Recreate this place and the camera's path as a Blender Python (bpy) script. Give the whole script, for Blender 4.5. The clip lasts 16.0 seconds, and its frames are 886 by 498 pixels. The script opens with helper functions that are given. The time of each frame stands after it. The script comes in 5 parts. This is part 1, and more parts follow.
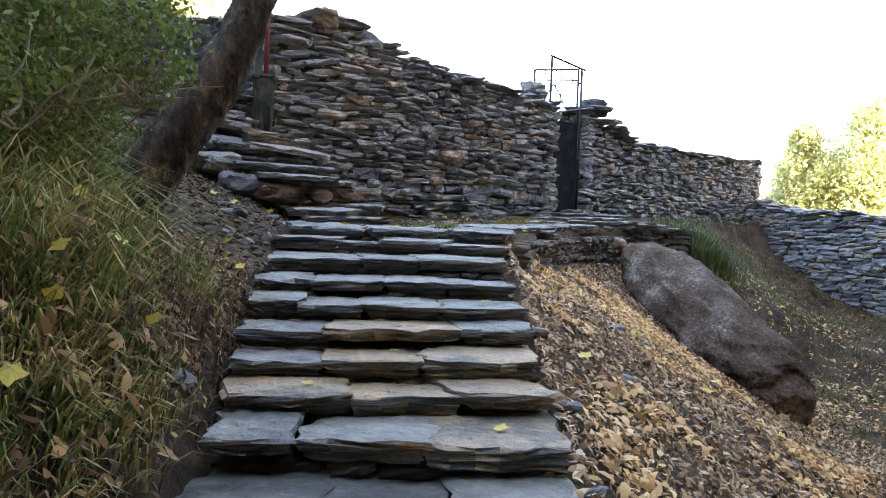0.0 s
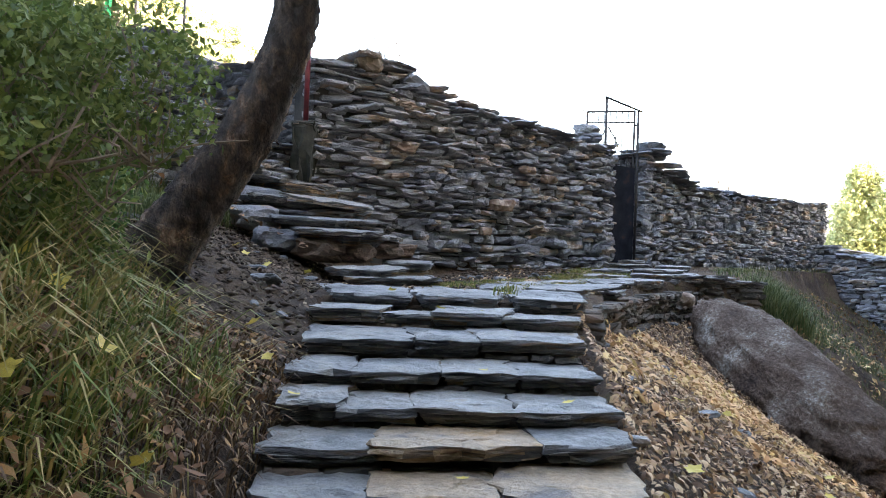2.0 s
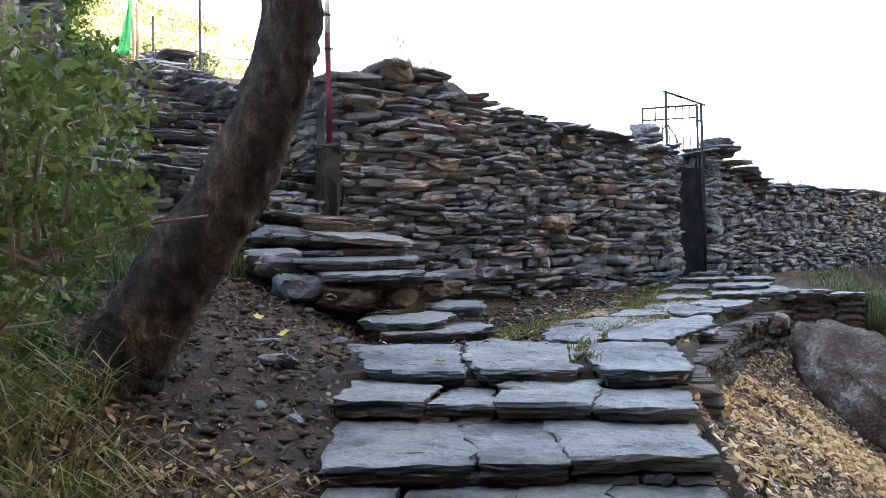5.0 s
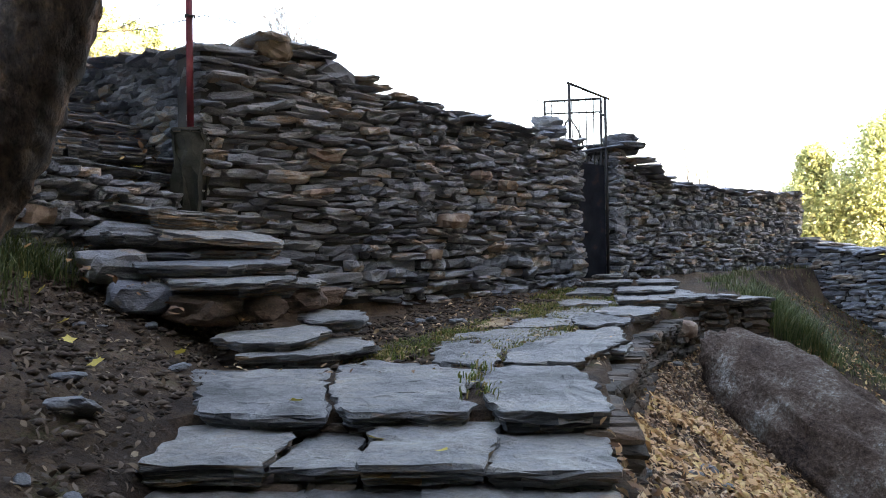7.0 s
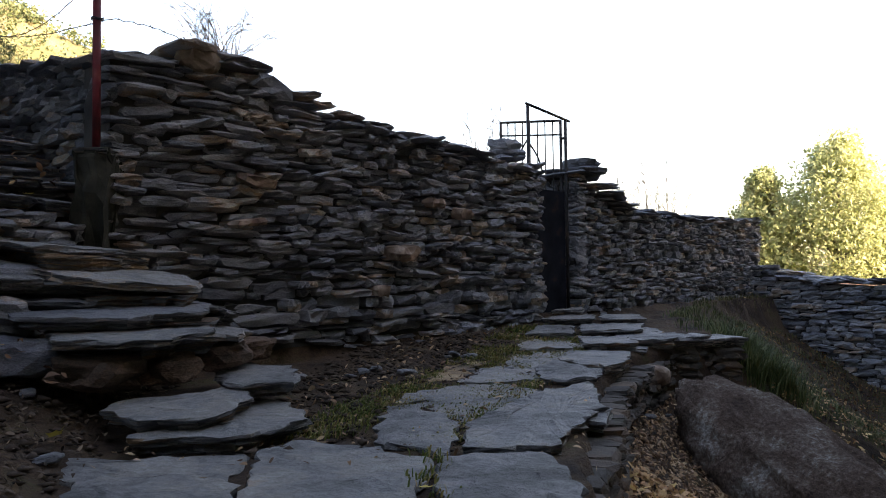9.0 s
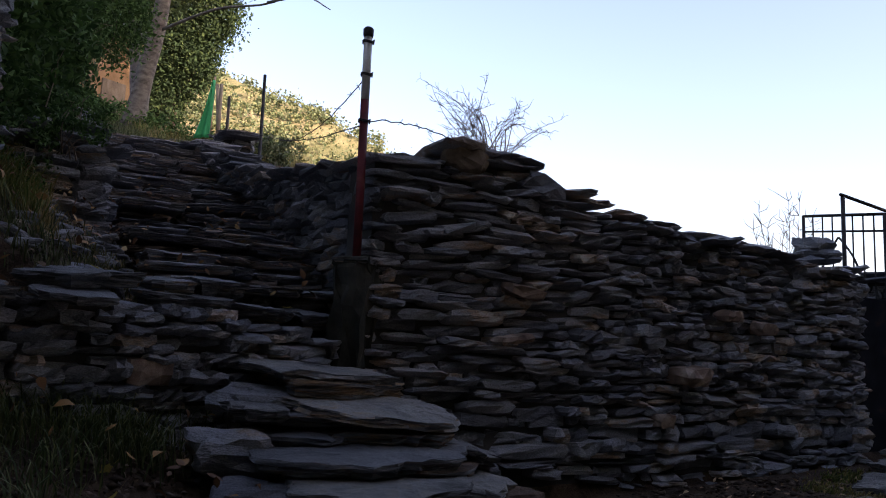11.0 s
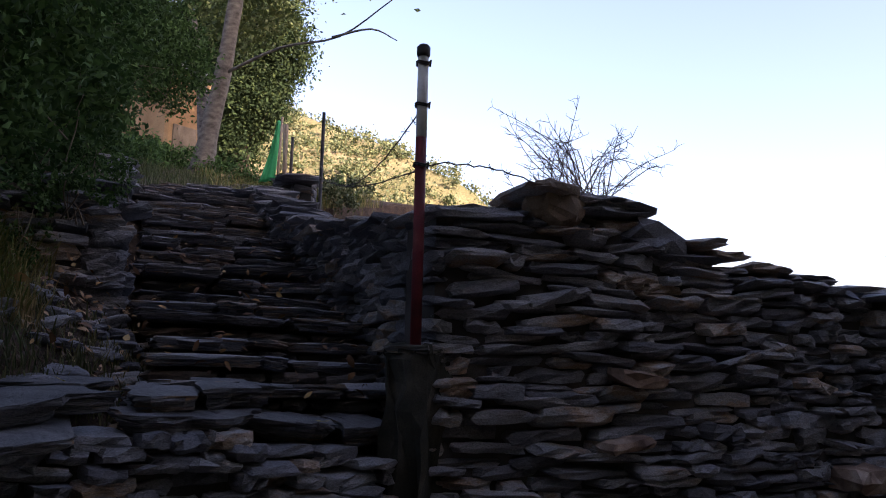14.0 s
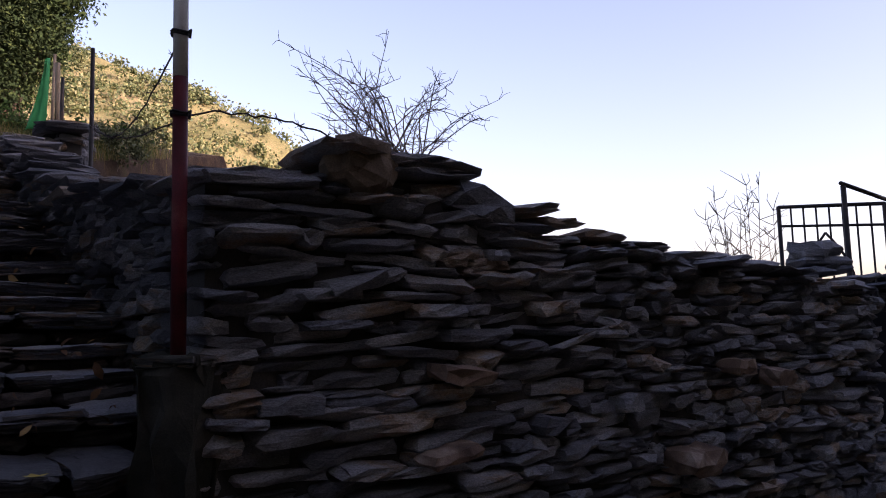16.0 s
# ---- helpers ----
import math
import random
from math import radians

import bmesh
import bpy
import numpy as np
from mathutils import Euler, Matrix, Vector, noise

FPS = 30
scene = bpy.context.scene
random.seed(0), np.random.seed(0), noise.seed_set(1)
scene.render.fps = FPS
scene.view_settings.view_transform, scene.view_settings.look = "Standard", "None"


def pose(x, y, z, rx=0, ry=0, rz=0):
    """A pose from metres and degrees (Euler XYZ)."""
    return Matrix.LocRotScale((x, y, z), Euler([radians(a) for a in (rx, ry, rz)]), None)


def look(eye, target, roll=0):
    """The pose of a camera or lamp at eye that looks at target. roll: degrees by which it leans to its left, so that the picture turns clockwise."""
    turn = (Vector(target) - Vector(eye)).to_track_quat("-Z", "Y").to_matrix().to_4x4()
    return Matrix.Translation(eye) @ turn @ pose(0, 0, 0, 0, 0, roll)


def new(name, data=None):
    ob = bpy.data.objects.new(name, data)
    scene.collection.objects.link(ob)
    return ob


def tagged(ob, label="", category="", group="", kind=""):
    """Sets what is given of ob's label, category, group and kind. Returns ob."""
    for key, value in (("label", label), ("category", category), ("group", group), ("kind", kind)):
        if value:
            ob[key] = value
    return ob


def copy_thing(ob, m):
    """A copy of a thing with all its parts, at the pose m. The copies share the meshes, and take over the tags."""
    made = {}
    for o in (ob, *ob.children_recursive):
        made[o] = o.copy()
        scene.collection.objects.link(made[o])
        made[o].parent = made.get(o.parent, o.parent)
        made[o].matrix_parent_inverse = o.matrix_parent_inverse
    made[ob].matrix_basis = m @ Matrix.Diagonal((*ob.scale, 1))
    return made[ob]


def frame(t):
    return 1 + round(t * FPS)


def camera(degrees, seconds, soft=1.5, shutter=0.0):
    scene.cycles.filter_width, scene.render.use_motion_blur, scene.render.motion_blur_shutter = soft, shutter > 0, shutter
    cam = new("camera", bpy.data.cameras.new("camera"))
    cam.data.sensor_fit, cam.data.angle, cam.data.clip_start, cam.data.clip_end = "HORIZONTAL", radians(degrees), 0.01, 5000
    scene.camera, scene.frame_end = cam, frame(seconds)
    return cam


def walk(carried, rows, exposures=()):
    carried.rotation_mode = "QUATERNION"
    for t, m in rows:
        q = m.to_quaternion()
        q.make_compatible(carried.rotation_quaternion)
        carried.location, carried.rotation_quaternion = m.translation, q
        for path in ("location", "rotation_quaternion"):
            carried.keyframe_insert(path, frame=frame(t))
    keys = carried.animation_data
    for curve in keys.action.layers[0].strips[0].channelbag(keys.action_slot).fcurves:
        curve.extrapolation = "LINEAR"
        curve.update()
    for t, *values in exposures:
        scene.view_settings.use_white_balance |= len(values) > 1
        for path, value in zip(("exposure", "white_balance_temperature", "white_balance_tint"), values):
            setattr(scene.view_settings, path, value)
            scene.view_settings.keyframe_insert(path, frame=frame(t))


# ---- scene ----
cam = camera(57.8, 16.0, 1.0)
PATH = [
    (0, (0.195, 1.219, 1.367), (0.131, 3.217, 1.313), 2.3),
    (0.5, (0.155, 1.449, 1.354), (0.053, 3.446, 1.314), 2.4),
    (1, (0.122, 1.712, 1.474), (-0.03, 3.706, 1.471), 2.5),
    (1.5, (0.088, 1.902, 1.53), (-0.088, 3.894, 1.549), 2.4),
    (2, (0.012, 2.088, 1.556), (-0.157, 4.08, 1.6), 2.1),
    (2.5, (-0.072, 2.288, 1.679), (-0.204, 4.283, 1.722), 1.5),
    (3, (-0.091, 2.462, 1.689), (-0.212, 4.458, 1.728), 0.1),
    (3.5, (-0.11, 2.72, 1.729), (-0.328, 4.707, 1.811), -0.9),
    (3.7, (-0.124, 2.802, 1.768), (-0.399, 4.781, 1.865), -1.1),
    (5.8, (-0.205, 3.823, 1.951), (-0.474, 5.805, 1.95), -1.1),
    (6, (-0.186, 3.926, 1.945), (-0.378, 5.917, 1.935), -0.8),
    (6.5, (-0.125, 4.228, 1.942), (-0.202, 6.226, 1.954), -0.9),
    (7, (-0.126, 4.45, 2.011), (-0.157, 6.45, 2.045), -0.9),
    (7.5, (-0.134, 4.656, 2.049), (-0.108, 6.655, 2.083), -1.1),
    (8, (-0.117, 4.873, 2.095), (-0.001, 6.869, 2.125), -1.0),
    (8.2, (-0.103, 4.97, 2.113), (0.043, 6.964, 2.141), -1.2),
    (10.3, (-0.261, 6.121, 2.486), (-0.51, 8.096, 2.686), 1.5),
    (10.5, (-0.301, 6.224, 2.521), (-0.632, 8.186, 2.73), 1.8),
    (11, (-0.362, 6.401, 2.581), (-0.899, 8.308, 2.857), 2.2),
    (11.5, (-0.446, 6.683, 2.705), (-1.228, 8.49, 3.058), 2.8),
    (12, (-0.503, 6.89, 2.879), (-1.454, 8.597, 3.305), 3.5),
    (12.5, (-0.61, 7.11, 2.949), (-1.624, 8.771, 3.411), 3.6),
    (13, (-0.71, 7.335, 3.035), (-1.677, 9.032, 3.464), 3.2),
    (13.5, (-0.778, 7.573, 3.102), (-1.621, 9.347, 3.479), 2.1),
    (14, (-0.787, 7.79, 3.093), (-1.512, 9.622, 3.436), 1.3),
    (14.5, (-0.759, 8.023, 3.148), (-1.393, 9.892, 3.472), 0.5),
    (15, (-0.807, 8.252, 3.219), (-1.345, 10.153, 3.529), -0.6),
    (15.5, (-0.888, 8.511, 3.255), (-1.311, 10.445, 3.537), -0.9),
    (16, (-0.97, 8.759, 3.387), (-1.26, 10.726, 3.603), -1.6),
]
EXPOSURES = [(0.0, 4.64, 8100, 15), (0.5, 4.45, 8100, 15), (1.0, 4.62, 8000, 15), (2.0, 4.62, 7900, 15), (3.0, 4.3, 7850, 15), (3.5, 4.32, 7850, 15), (5.8, 4.6, 8100, 16), (6.5, 4.42, 8150, 16), (7.2, 3.98, 8250, 17), (8.2, 4.12, 8450, 17), (9.0, 2.8, 8000, 20), (10.3, 1.5, 7150, 28), (11.0, 1.78, 7100, 28), (12.0, 1.85, 7050, 28), (12.5, 2.08, 7000, 28), (13.2, 2.08, 6950, 29), (14.5, 1.7, 7000, 35), (16.0, 1.48, 7200, 39)]
walk(cam, [(t, look(eye, target, roll)) for t, eye, target, roll in PATH], EXPOSURES)

# ---- world and sun ----
SUN_EL, SUN_X, SUN_Y = 22.0, 0.93, -0.37
world = bpy.data.worlds.new("sky")
scene.world = world
world.use_nodes = True
wn = world.node_tree
sky = wn.nodes.new("ShaderNodeTexSky")
sky.sky_type = "NISHITA"
sky.sun_disc = False
sky.sun_elevation = radians(SUN_EL)
sky.sun_rotation = math.atan2(SUN_X, SUN_Y)
sky.air_density, sky.dust_density, sky.ozone_density = 1.0, 2.4, 1.2
wn.nodes["Background"].inputs["Strength"].default_value = 0.14
wn.links.new(sky.outputs["Color"], wn.nodes["Background"].inputs["Color"])
sun = new("sun", bpy.data.lights.new("sun", "SUN"))
sun.data.energy, sun.data.angle, sun.data.color = 4.0, radians(0.53), (1.0, 0.9, 0.74)
sun.matrix_world = look((SUN_X * 40, SUN_Y * 40, 40 * math.tan(radians(SUN_EL))), (0, 0, 0))


# ---- materials ----
def material(name, colours, rough=0.85, low=1.5, high=30.0, bump=0.4, random_by=None, weight=0.55, squash=1.0, spec=0.3, metal=0.0, streak=0.25, depth=0.01, speck=0.35):
    """Two scales of noise, and where asked a random value per piece, run through a colour ramp; fine relief from the high noise."""
    m = bpy.data.materials.new(name)
    m.use_nodes = True
    n, l = m.node_tree.nodes, m.node_tree.links
    bsdf = n["Principled BSDF"]
    geo = n.new("ShaderNodeNewGeometry")
    sep = n.new("ShaderNodeVectorMath")
    sep.operation = "MULTIPLY"
    sep.inputs[1].default_value = (1, 1, squash)
    l.new(geo.outputs["Position"], sep.inputs[0])
    big = n.new("ShaderNodeTexNoise")
    big.inputs["Scale"].default_value, big.inputs["Detail"].default_value = low, 4
    fine = n.new("ShaderNodeTexNoise")
    fine.inputs["Scale"].default_value, fine.inputs["Detail"].default_value, fine.inputs["Roughness"].default_value = high, 7, 0.65
    l.new(sep.outputs[0], big.inputs["Vector"])
    l.new(sep.outputs[0], fine.inputs["Vector"])
    mixer = n.new("ShaderNodeMath")
    mixer.operation = "MULTIPLY_ADD"
    mixer.inputs[1].default_value = streak
    l.new(fine.outputs["Fac"], mixer.inputs[0])
    spread = n.new("ShaderNodeMath")
    spread.operation = "MULTIPLY_ADD"
    spread.inputs[1].default_value, spread.inputs[2].default_value = 2.2, -0.6 - streak / 2
    l.new(big.outputs["Fac"], spread.inputs[0])
    l.new(spread.outputs[0], mixer.inputs[2])
    value = mixer.outputs[0]
    if random_by:
        rnd = n.new("ShaderNodeObjectInfo").outputs["Random"] if random_by == "object" else geo.outputs["Random Per Island"]
        mix = n.new("ShaderNodeMix")
        mix.inputs["Factor"].default_value = weight
        l.new(value, mix.inputs["A"])
        l.new(rnd, mix.inputs["B"])
        value = mix.outputs["Result"]
    ramp = n.new("ShaderNodeValToRGB")
    while len(ramp.color_ramp.elements) < len(colours):
        ramp.color_ramp.elements.new(0.5)
    for e, (p, c) in zip(ramp.color_ramp.elements, colours):
        e.position, e.color = p, (*c, 1)
    l.new(value, ramp.inputs["Fac"])
    grit = n.new("ShaderNodeTexNoise")
    grit.inputs["Scale"].default_value, grit.inputs["Detail"].default_value, grit.inputs["Roughness"].default_value = high * 3.7, 5, 0.75
    l.new(sep.outputs[0], grit.inputs["Vector"])
    tone = n.new("ShaderNodeMapRange")
    tone.inputs["From Min"].default_value, tone.inputs["From Max"].default_value = 0.3, 0.7
    tone.inputs["To Min"].default_value, tone.inputs["To Max"].default_value = 1 - speck, 1 + speck
    l.new(grit.outputs["Fac"], tone.inputs["Value"])
    shade = n.new("ShaderNodeMix")
    shade.data_type, shade.blend_type = "RGBA", "MULTIPLY"
    shade.inputs["Factor"].default_value = 1.0
    l.new(ramp.outputs["Color"], shade.inputs[6])
    l.new(tone.outputs[0], shade.inputs[7])
    l.new(shade.outputs[2], bsdf.inputs["Base Color"])
    bsdf.inputs["Roughness"].default_value, bsdf.inputs["Metallic"].default_value = rough, metal
    bsdf.inputs["Specular IOR Level"].default_value = spec
    if bump:
        b = n.new("ShaderNodeBump")
        b.inputs["Strength"].default_value, b.inputs["Distance"].default_value = bump, depth
        rough_mix = n.new("ShaderNodeMath")
        rough_mix.operation = "MULTIPLY_ADD"
        rough_mix.inputs[1].default_value = 0.45
        l.new(grit.outputs["Fac"], rough_mix.inputs[0])
        l.new(fine.outputs["Fac"], rough_mix.inputs[2])
        l.new(rough_mix.outputs[0], b.inputs["Height"])
        l.new(b.outputs["Normal"], bsdf.inputs["Normal"])
    return m


def leafy(name, colours, through_light=0.35, rough=0.55, weight=0.75):
    """Thin leaves: a random colour per leaf, partly letting light through."""
    m = material(name, colours, rough, 2.0, 60.0, 0.0, "island", weight)
    n, l = m.node_tree.nodes, m.node_tree.links
    ramp = next(x for x in n if x.type == "VALTORGB")
    tr = n.new("ShaderNodeBsdfTranslucent")
    mix = n.new("ShaderNodeMixShader")
    mix.inputs[0].default_value = through_light
    l.new(ramp.outputs["Color"], tr.inputs["Color"])
    l.new(n["Principled BSDF"].outputs[0], mix.inputs[1])
    l.new(tr.outputs[0], mix.inputs[2])
    l.new(mix.outputs[0], n["Material Output"].inputs["Surface"])
    return m


SLATE = [(0.0, (0.055, 0.059, 0.071)), (0.34, (0.155, 0.164, 0.188)), (0.56, (0.255, 0.265, 0.293)), (0.7, (0.31, 0.31, 0.318)), (0.79, (0.33, 0.235, 0.17)), (0.89, (0.44, 0.4, 0.36)), (1.0, (0.62, 0.45, 0.3))]
M_STONE = material("slate_wall_stone", SLATE, 0.85, 1.6, 18, 1.0, "object", 0.55, 2.5, 0.35, streak=0.6, depth=0.028, speck=0.5)
M_STONE_J = material("slate_wall_stone_joined", SLATE, 0.85, 1.6, 18, 1.0, "island", 0.55, 2.5, 0.35, streak=0.6, depth=0.028, speck=0.5)
# Dark fill that shows in the gaps between wall stones.
M_CORE = material("dark_wall_core", [(0, (0.03, 0.03, 0.033)), (1, (0.085, 0.08, 0.076))], 0.95, 3, 30, 0.6)
FLAG = [(0.0, (0.04, 0.04, 0.04)), (0.26, (0.105, 0.105, 0.105)), (0.5, (0.2, 0.2, 0.2)), (0.62, (0.235, 0.22, 0.2)), (0.8, (0.29, 0.287, 0.28)), (1.0, (0.36, 0.27, 0.19))]
M_FLAG = material("worn_slate_flag", FLAG, 0.55, 2.4, 9, 1.0, "object", 0.35, 1.6, 0.45, streak=1.5, depth=0.06, speck=0.28)
# Warm tint for rust on the flags and for sun dapples painted in.
M_BUFF = material("rust_and_dapple_flag", [(0.0, (0.07, 0.06, 0.052)), (0.3, (0.17, 0.14, 0.12)), (0.55, (0.36, 0.265, 0.18)), (0.8, (0.44, 0.31, 0.2)), (1.0, (0.5, 0.3, 0.14))], 0.6, 2.4, 9, 1.0, "object", 0.3, 1.6, 0.4, streak=1.5, depth=0.06, speck=0.28)
# Rust-stained cleaved edges, darkened as well for the shade on slab fronts.
M_EDGE = material("shade_dark_cleaved_edge", [(0.0, (0.03, 0.03, 0.032)), (0.35, (0.08, 0.082, 0.086)), (0.58, (0.15, 0.15, 0.152)), (0.76, (0.2, 0.145, 0.1)), (1.0, (0.32, 0.2, 0.11))], 0.9, 2.2, 9, 1.0, "object", 0.3, 9.0, 0.25, streak=1.0, depth=0.03, speck=0.5)
# Earthy brown stone, kept dark to carry the shadow under the slabs too.
M_PACK = material("shadow_dark_earthy_stone", [(0.0, (0.026, 0.023, 0.021)), (0.5, (0.085, 0.076, 0.068)), (1.0, (0.17, 0.115, 0.08))], 0.9, 3, 24, 0.9, "object", 0.5, 2.0, streak=0.7, depth=0.02)
M_SLAB = material("dark_slate_slab", [(0.0, (0.04, 0.042, 0.048)), (0.4, (0.1, 0.105, 0.116)), (0.75, (0.17, 0.175, 0.188)), (1.0, (0.27, 0.2, 0.14))], 0.6, 2.6, 16, 1.0, "object", 0.35, 1.6, 0.45, streak=0.8, depth=0.03)
M_RUBBLE = material("reddish_rubble_stone", [(0.0, (0.045, 0.034, 0.028)), (0.5, (0.12, 0.078, 0.056)), (1.0, (0.24, 0.15, 0.105))], 0.9, 3, 16, 1.0, "object", 0.3, 2.0, streak=1.0, depth=0.03, speck=0.5)
M_OCHRE = material("ochre_split_slate", [(0.0, (0.05, 0.04, 0.032)), (0.4, (0.15, 0.11, 0.075)), (0.7, (0.3, 0.2, 0.11)), (1.0, (0.42, 0.32, 0.2))], 0.85, 3, 14, 1.0, "object", 0.2, 9.0, 0.3, streak=1.2, depth=0.03, speck=0.5)
M_PALE = material("pink_quartz_stone", [(0, (0.09, 0.06, 0.05)), (0.5, (0.2, 0.135, 0.1)), (1, (0.42, 0.34, 0.28))], 0.8, 6, 40, 0.6)
M_BOULDER = material("granite_boulder", [(0, (0.032, 0.02, 0.015)), (0.3, (0.085, 0.054, 0.04)), (0.55, (0.135, 0.092, 0.07)), (0.75, (0.2, 0.152, 0.122)), (0.9, (0.29, 0.255, 0.225)), (1, (0.42, 0.39, 0.35))], 0.95, 1.7, 26, 1.0, streak=1.6, depth=0.07, speck=0.7, spec=0.2)
M_SOIL = material("stony_soil", [(0, (0.018, 0.011, 0.007)), (0.45, (0.052, 0.031, 0.019)), (0.75, (0.092, 0.057, 0.034)), (1, (0.084, 0.072, 0.033))], 0.95, 2.4, 22, 1.0, streak=1.0, depth=0.05, speck=0.6)
M_BARK = material("rough_brown_bark", [(0, (0.012, 0.009, 0.008)), (0.4, (0.038, 0.027, 0.022)), (0.7, (0.085, 0.058, 0.044)), (0.85, (0.15, 0.09, 0.06)), (1, (0.24, 0.17, 0.13))], 0.95, 9, 24, 1.0, None, 0.5, 0.5, streak=1.1, depth=0.07, speck=0.5)
M_BARK_PALE = material("pale_grey_bark", [(0, (0.05, 0.045, 0.035)), (0.3, (0.16, 0.145, 0.115)), (0.6, (0.29, 0.265, 0.22)), (1, (0.44, 0.41, 0.35))], 0.9, 6, 16, 1.0, None, 0.5, 0.8, streak=1.4, depth=0.04, speck=0.45)
M_BARK_GREY = material("dull_grey_bark", [(0, (0.05, 0.045, 0.04)), (0.4, (0.11, 0.1, 0.09)), (1, (0.2, 0.185, 0.165))], 0.9, 5, 24, 0.8, None, 0.5, 2.0, streak=0.6, depth=0.02)
M_TWIG = material("dry_twig", [(0, (0.1, 0.075, 0.055)), (1, (0.28, 0.22, 0.17))], 0.85, 8, 40, 0.3)
M_GRASS = leafy("grass_blades", [(0, (0.03, 0.045, 0.012)), (0.32, (0.085, 0.125, 0.025)), (0.5, (0.19, 0.19, 0.05)), (0.68, (0.3, 0.22, 0.085)), (1, (0.5, 0.37, 0.19))], 0.25, 0.6, 0.5)
M_LITTER = leafy("leaf_litter", [(0, (0.035, 0.02, 0.013)), (0.25, (0.12, 0.065, 0.038)), (0.5, (0.32, 0.19, 0.105)), (0.75, (0.5, 0.33, 0.19)), (0.92, (0.64, 0.48, 0.31)), (1, (0.66, 0.5, 0.13))], 0.15, 0.7)
M_YELLOW = leafy("yellow_leaf", [(0, (0.3, 0.2, 0.05)), (0.5, (0.5, 0.38, 0.07)), (1, (0.6, 0.5, 0.2))], 0.2, 0.6)
M_BUSH = leafy("bush_leaves", [(0, (0.045, 0.075, 0.02)), (0.55, (0.12, 0.17, 0.045)), (0.85, (0.21, 0.25, 0.075)), (1, (0.3, 0.25, 0.1))], 0.35)
M_HEDGE = leafy("dark_hedge_leaves", [(0, (0.018, 0.045, 0.014)), (0.6, (0.05, 0.11, 0.028)), (1, (0.11, 0.2, 0.055))], 0.22, 0.85)
M_EVERGREEN = leafy("evergreen_leaves", [(0, (0.008, 0.02, 0.008)), (0.6, (0.022, 0.045, 0.014)), (1, (0.07, 0.1, 0.03))], 0.15, 0.9)
M_POPLAR = leafy("autumn_poplar_leaves", [(0, (0.25, 0.29, 0.12)), (0.5, (0.42, 0.46, 0.22)), (1, (0.56, 0.56, 0.33))], 0.5)
M_OLIVE = leafy("olive_green_leaves", [(0, (0.05, 0.08, 0.03)), (0.6, (0.11, 0.15, 0.05)), (1, (0.22, 0.25, 0.09))], 0.3)
M_HILL = material("dry_hillside", [(0, (0.08, 0.085, 0.035)), (0.5, (0.16, 0.145, 0.07)), (1, (0.25, 0.2, 0.12))], 0.95, 0.12, 1.2, 0.5, streak=0.7, depth=0.5)
M_SHRUB = leafy("hill_shrub_leaves", [(0, (0.05, 0.08, 0.035)), (0.6, (0.12, 0.145, 0.065)), (1, (0.25, 0.24, 0.12))], 0.2)
M_PLASTER = material("ochre_mud_plaster", [(0, (0.26, 0.15, 0.07)), (0.5, (0.36, 0.22, 0.11)), (1, (0.45, 0.3, 0.17))], 0.95, 1.1, 14, 0.6, streak=0.4)
M_WOOD = material("weathered_wood", [(0, (0.08, 0.06, 0.045)), (0.5, (0.2, 0.155, 0.11)), (1, (0.3, 0.25, 0.2))], 0.85, 3, 24, 0.6, None, 0.5, 0.3)
M_RUST = material("dark_painted_iron", [(0, (0.02, 0.02, 0.022)), (0.7, (0.045, 0.042, 0.042)), (1, (0.11, 0.07, 0.05))], 0.6, 5, 60, 0.3, None, metal=0.4)
# Near-black colour that stands for the shade on the gate jamb.
M_JAMB_SHADE = material("dark_jamb_shade", [(0, (0.008, 0.009, 0.013)), (0.7, (0.018, 0.02, 0.027)), (1, (0.05, 0.035, 0.028))], 0.9, 4, 40, 0.2, spec=0.1)
M_RED = material("faded_red_paint", [(0, (0.07, 0.01, 0.013)), (0.6, (0.14, 0.014, 0.022)), (1, (0.2, 0.045, 0.045))], 0.6, 6, 60, 0.2)
M_WHITE = material("chipped_white_paint", [(0, (0.3, 0.28, 0.26)), (0.35, (0.6, 0.6, 0.58)), (1, (0.74, 0.74, 0.72))], 0.6, 6, 60, 0.2)
M_NET = leafy("green_shade_net", [(0, (0.01, 0.3, 0.1)), (1, (0.03, 0.5, 0.2))], 0.35)
M_MOSS = material("mossy_concrete", [(0, (0.012, 0.014, 0.01)), (0.5, (0.03, 0.031, 0.025)), (1, (0.07, 0.065, 0.054))], 0.95, 4, 40, 0.8)


# ---- mesh helpers ----
def mesh_object(name, verts, faces, mat, parent=None, label="", smooth=False):
    me = bpy.data.meshes.new(name)
    me.from_pydata([tuple(map(float, v)) for v in verts], [], [tuple(map(int, f)) for f in faces])
    me.materials.append(mat)
    if smooth:
        me.polygons.foreach_set("use_smooth", [True] * len(me.polygons))
    me.update()
    ob = new(name, me)
    ob.parent = parent
    return tagged(ob, label)


def part(name, bm, mat, parent, label="", smooth=False):
    me = bpy.data.meshes.new(name)
    bm.to_mesh(me)
    bm.free()
    me.materials.append(mat)
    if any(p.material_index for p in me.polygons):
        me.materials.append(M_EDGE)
    if smooth:
        me.polygons.foreach_set("use_smooth", [True] * len(me.polygons))
    ob = new(name, me)
    ob.parent = parent
    return tagged(ob, label)


def piece(name, mesh, m, parent):
    ob = new(name, mesh)
    ob.parent = parent
    ob.matrix_basis = m
    return ob


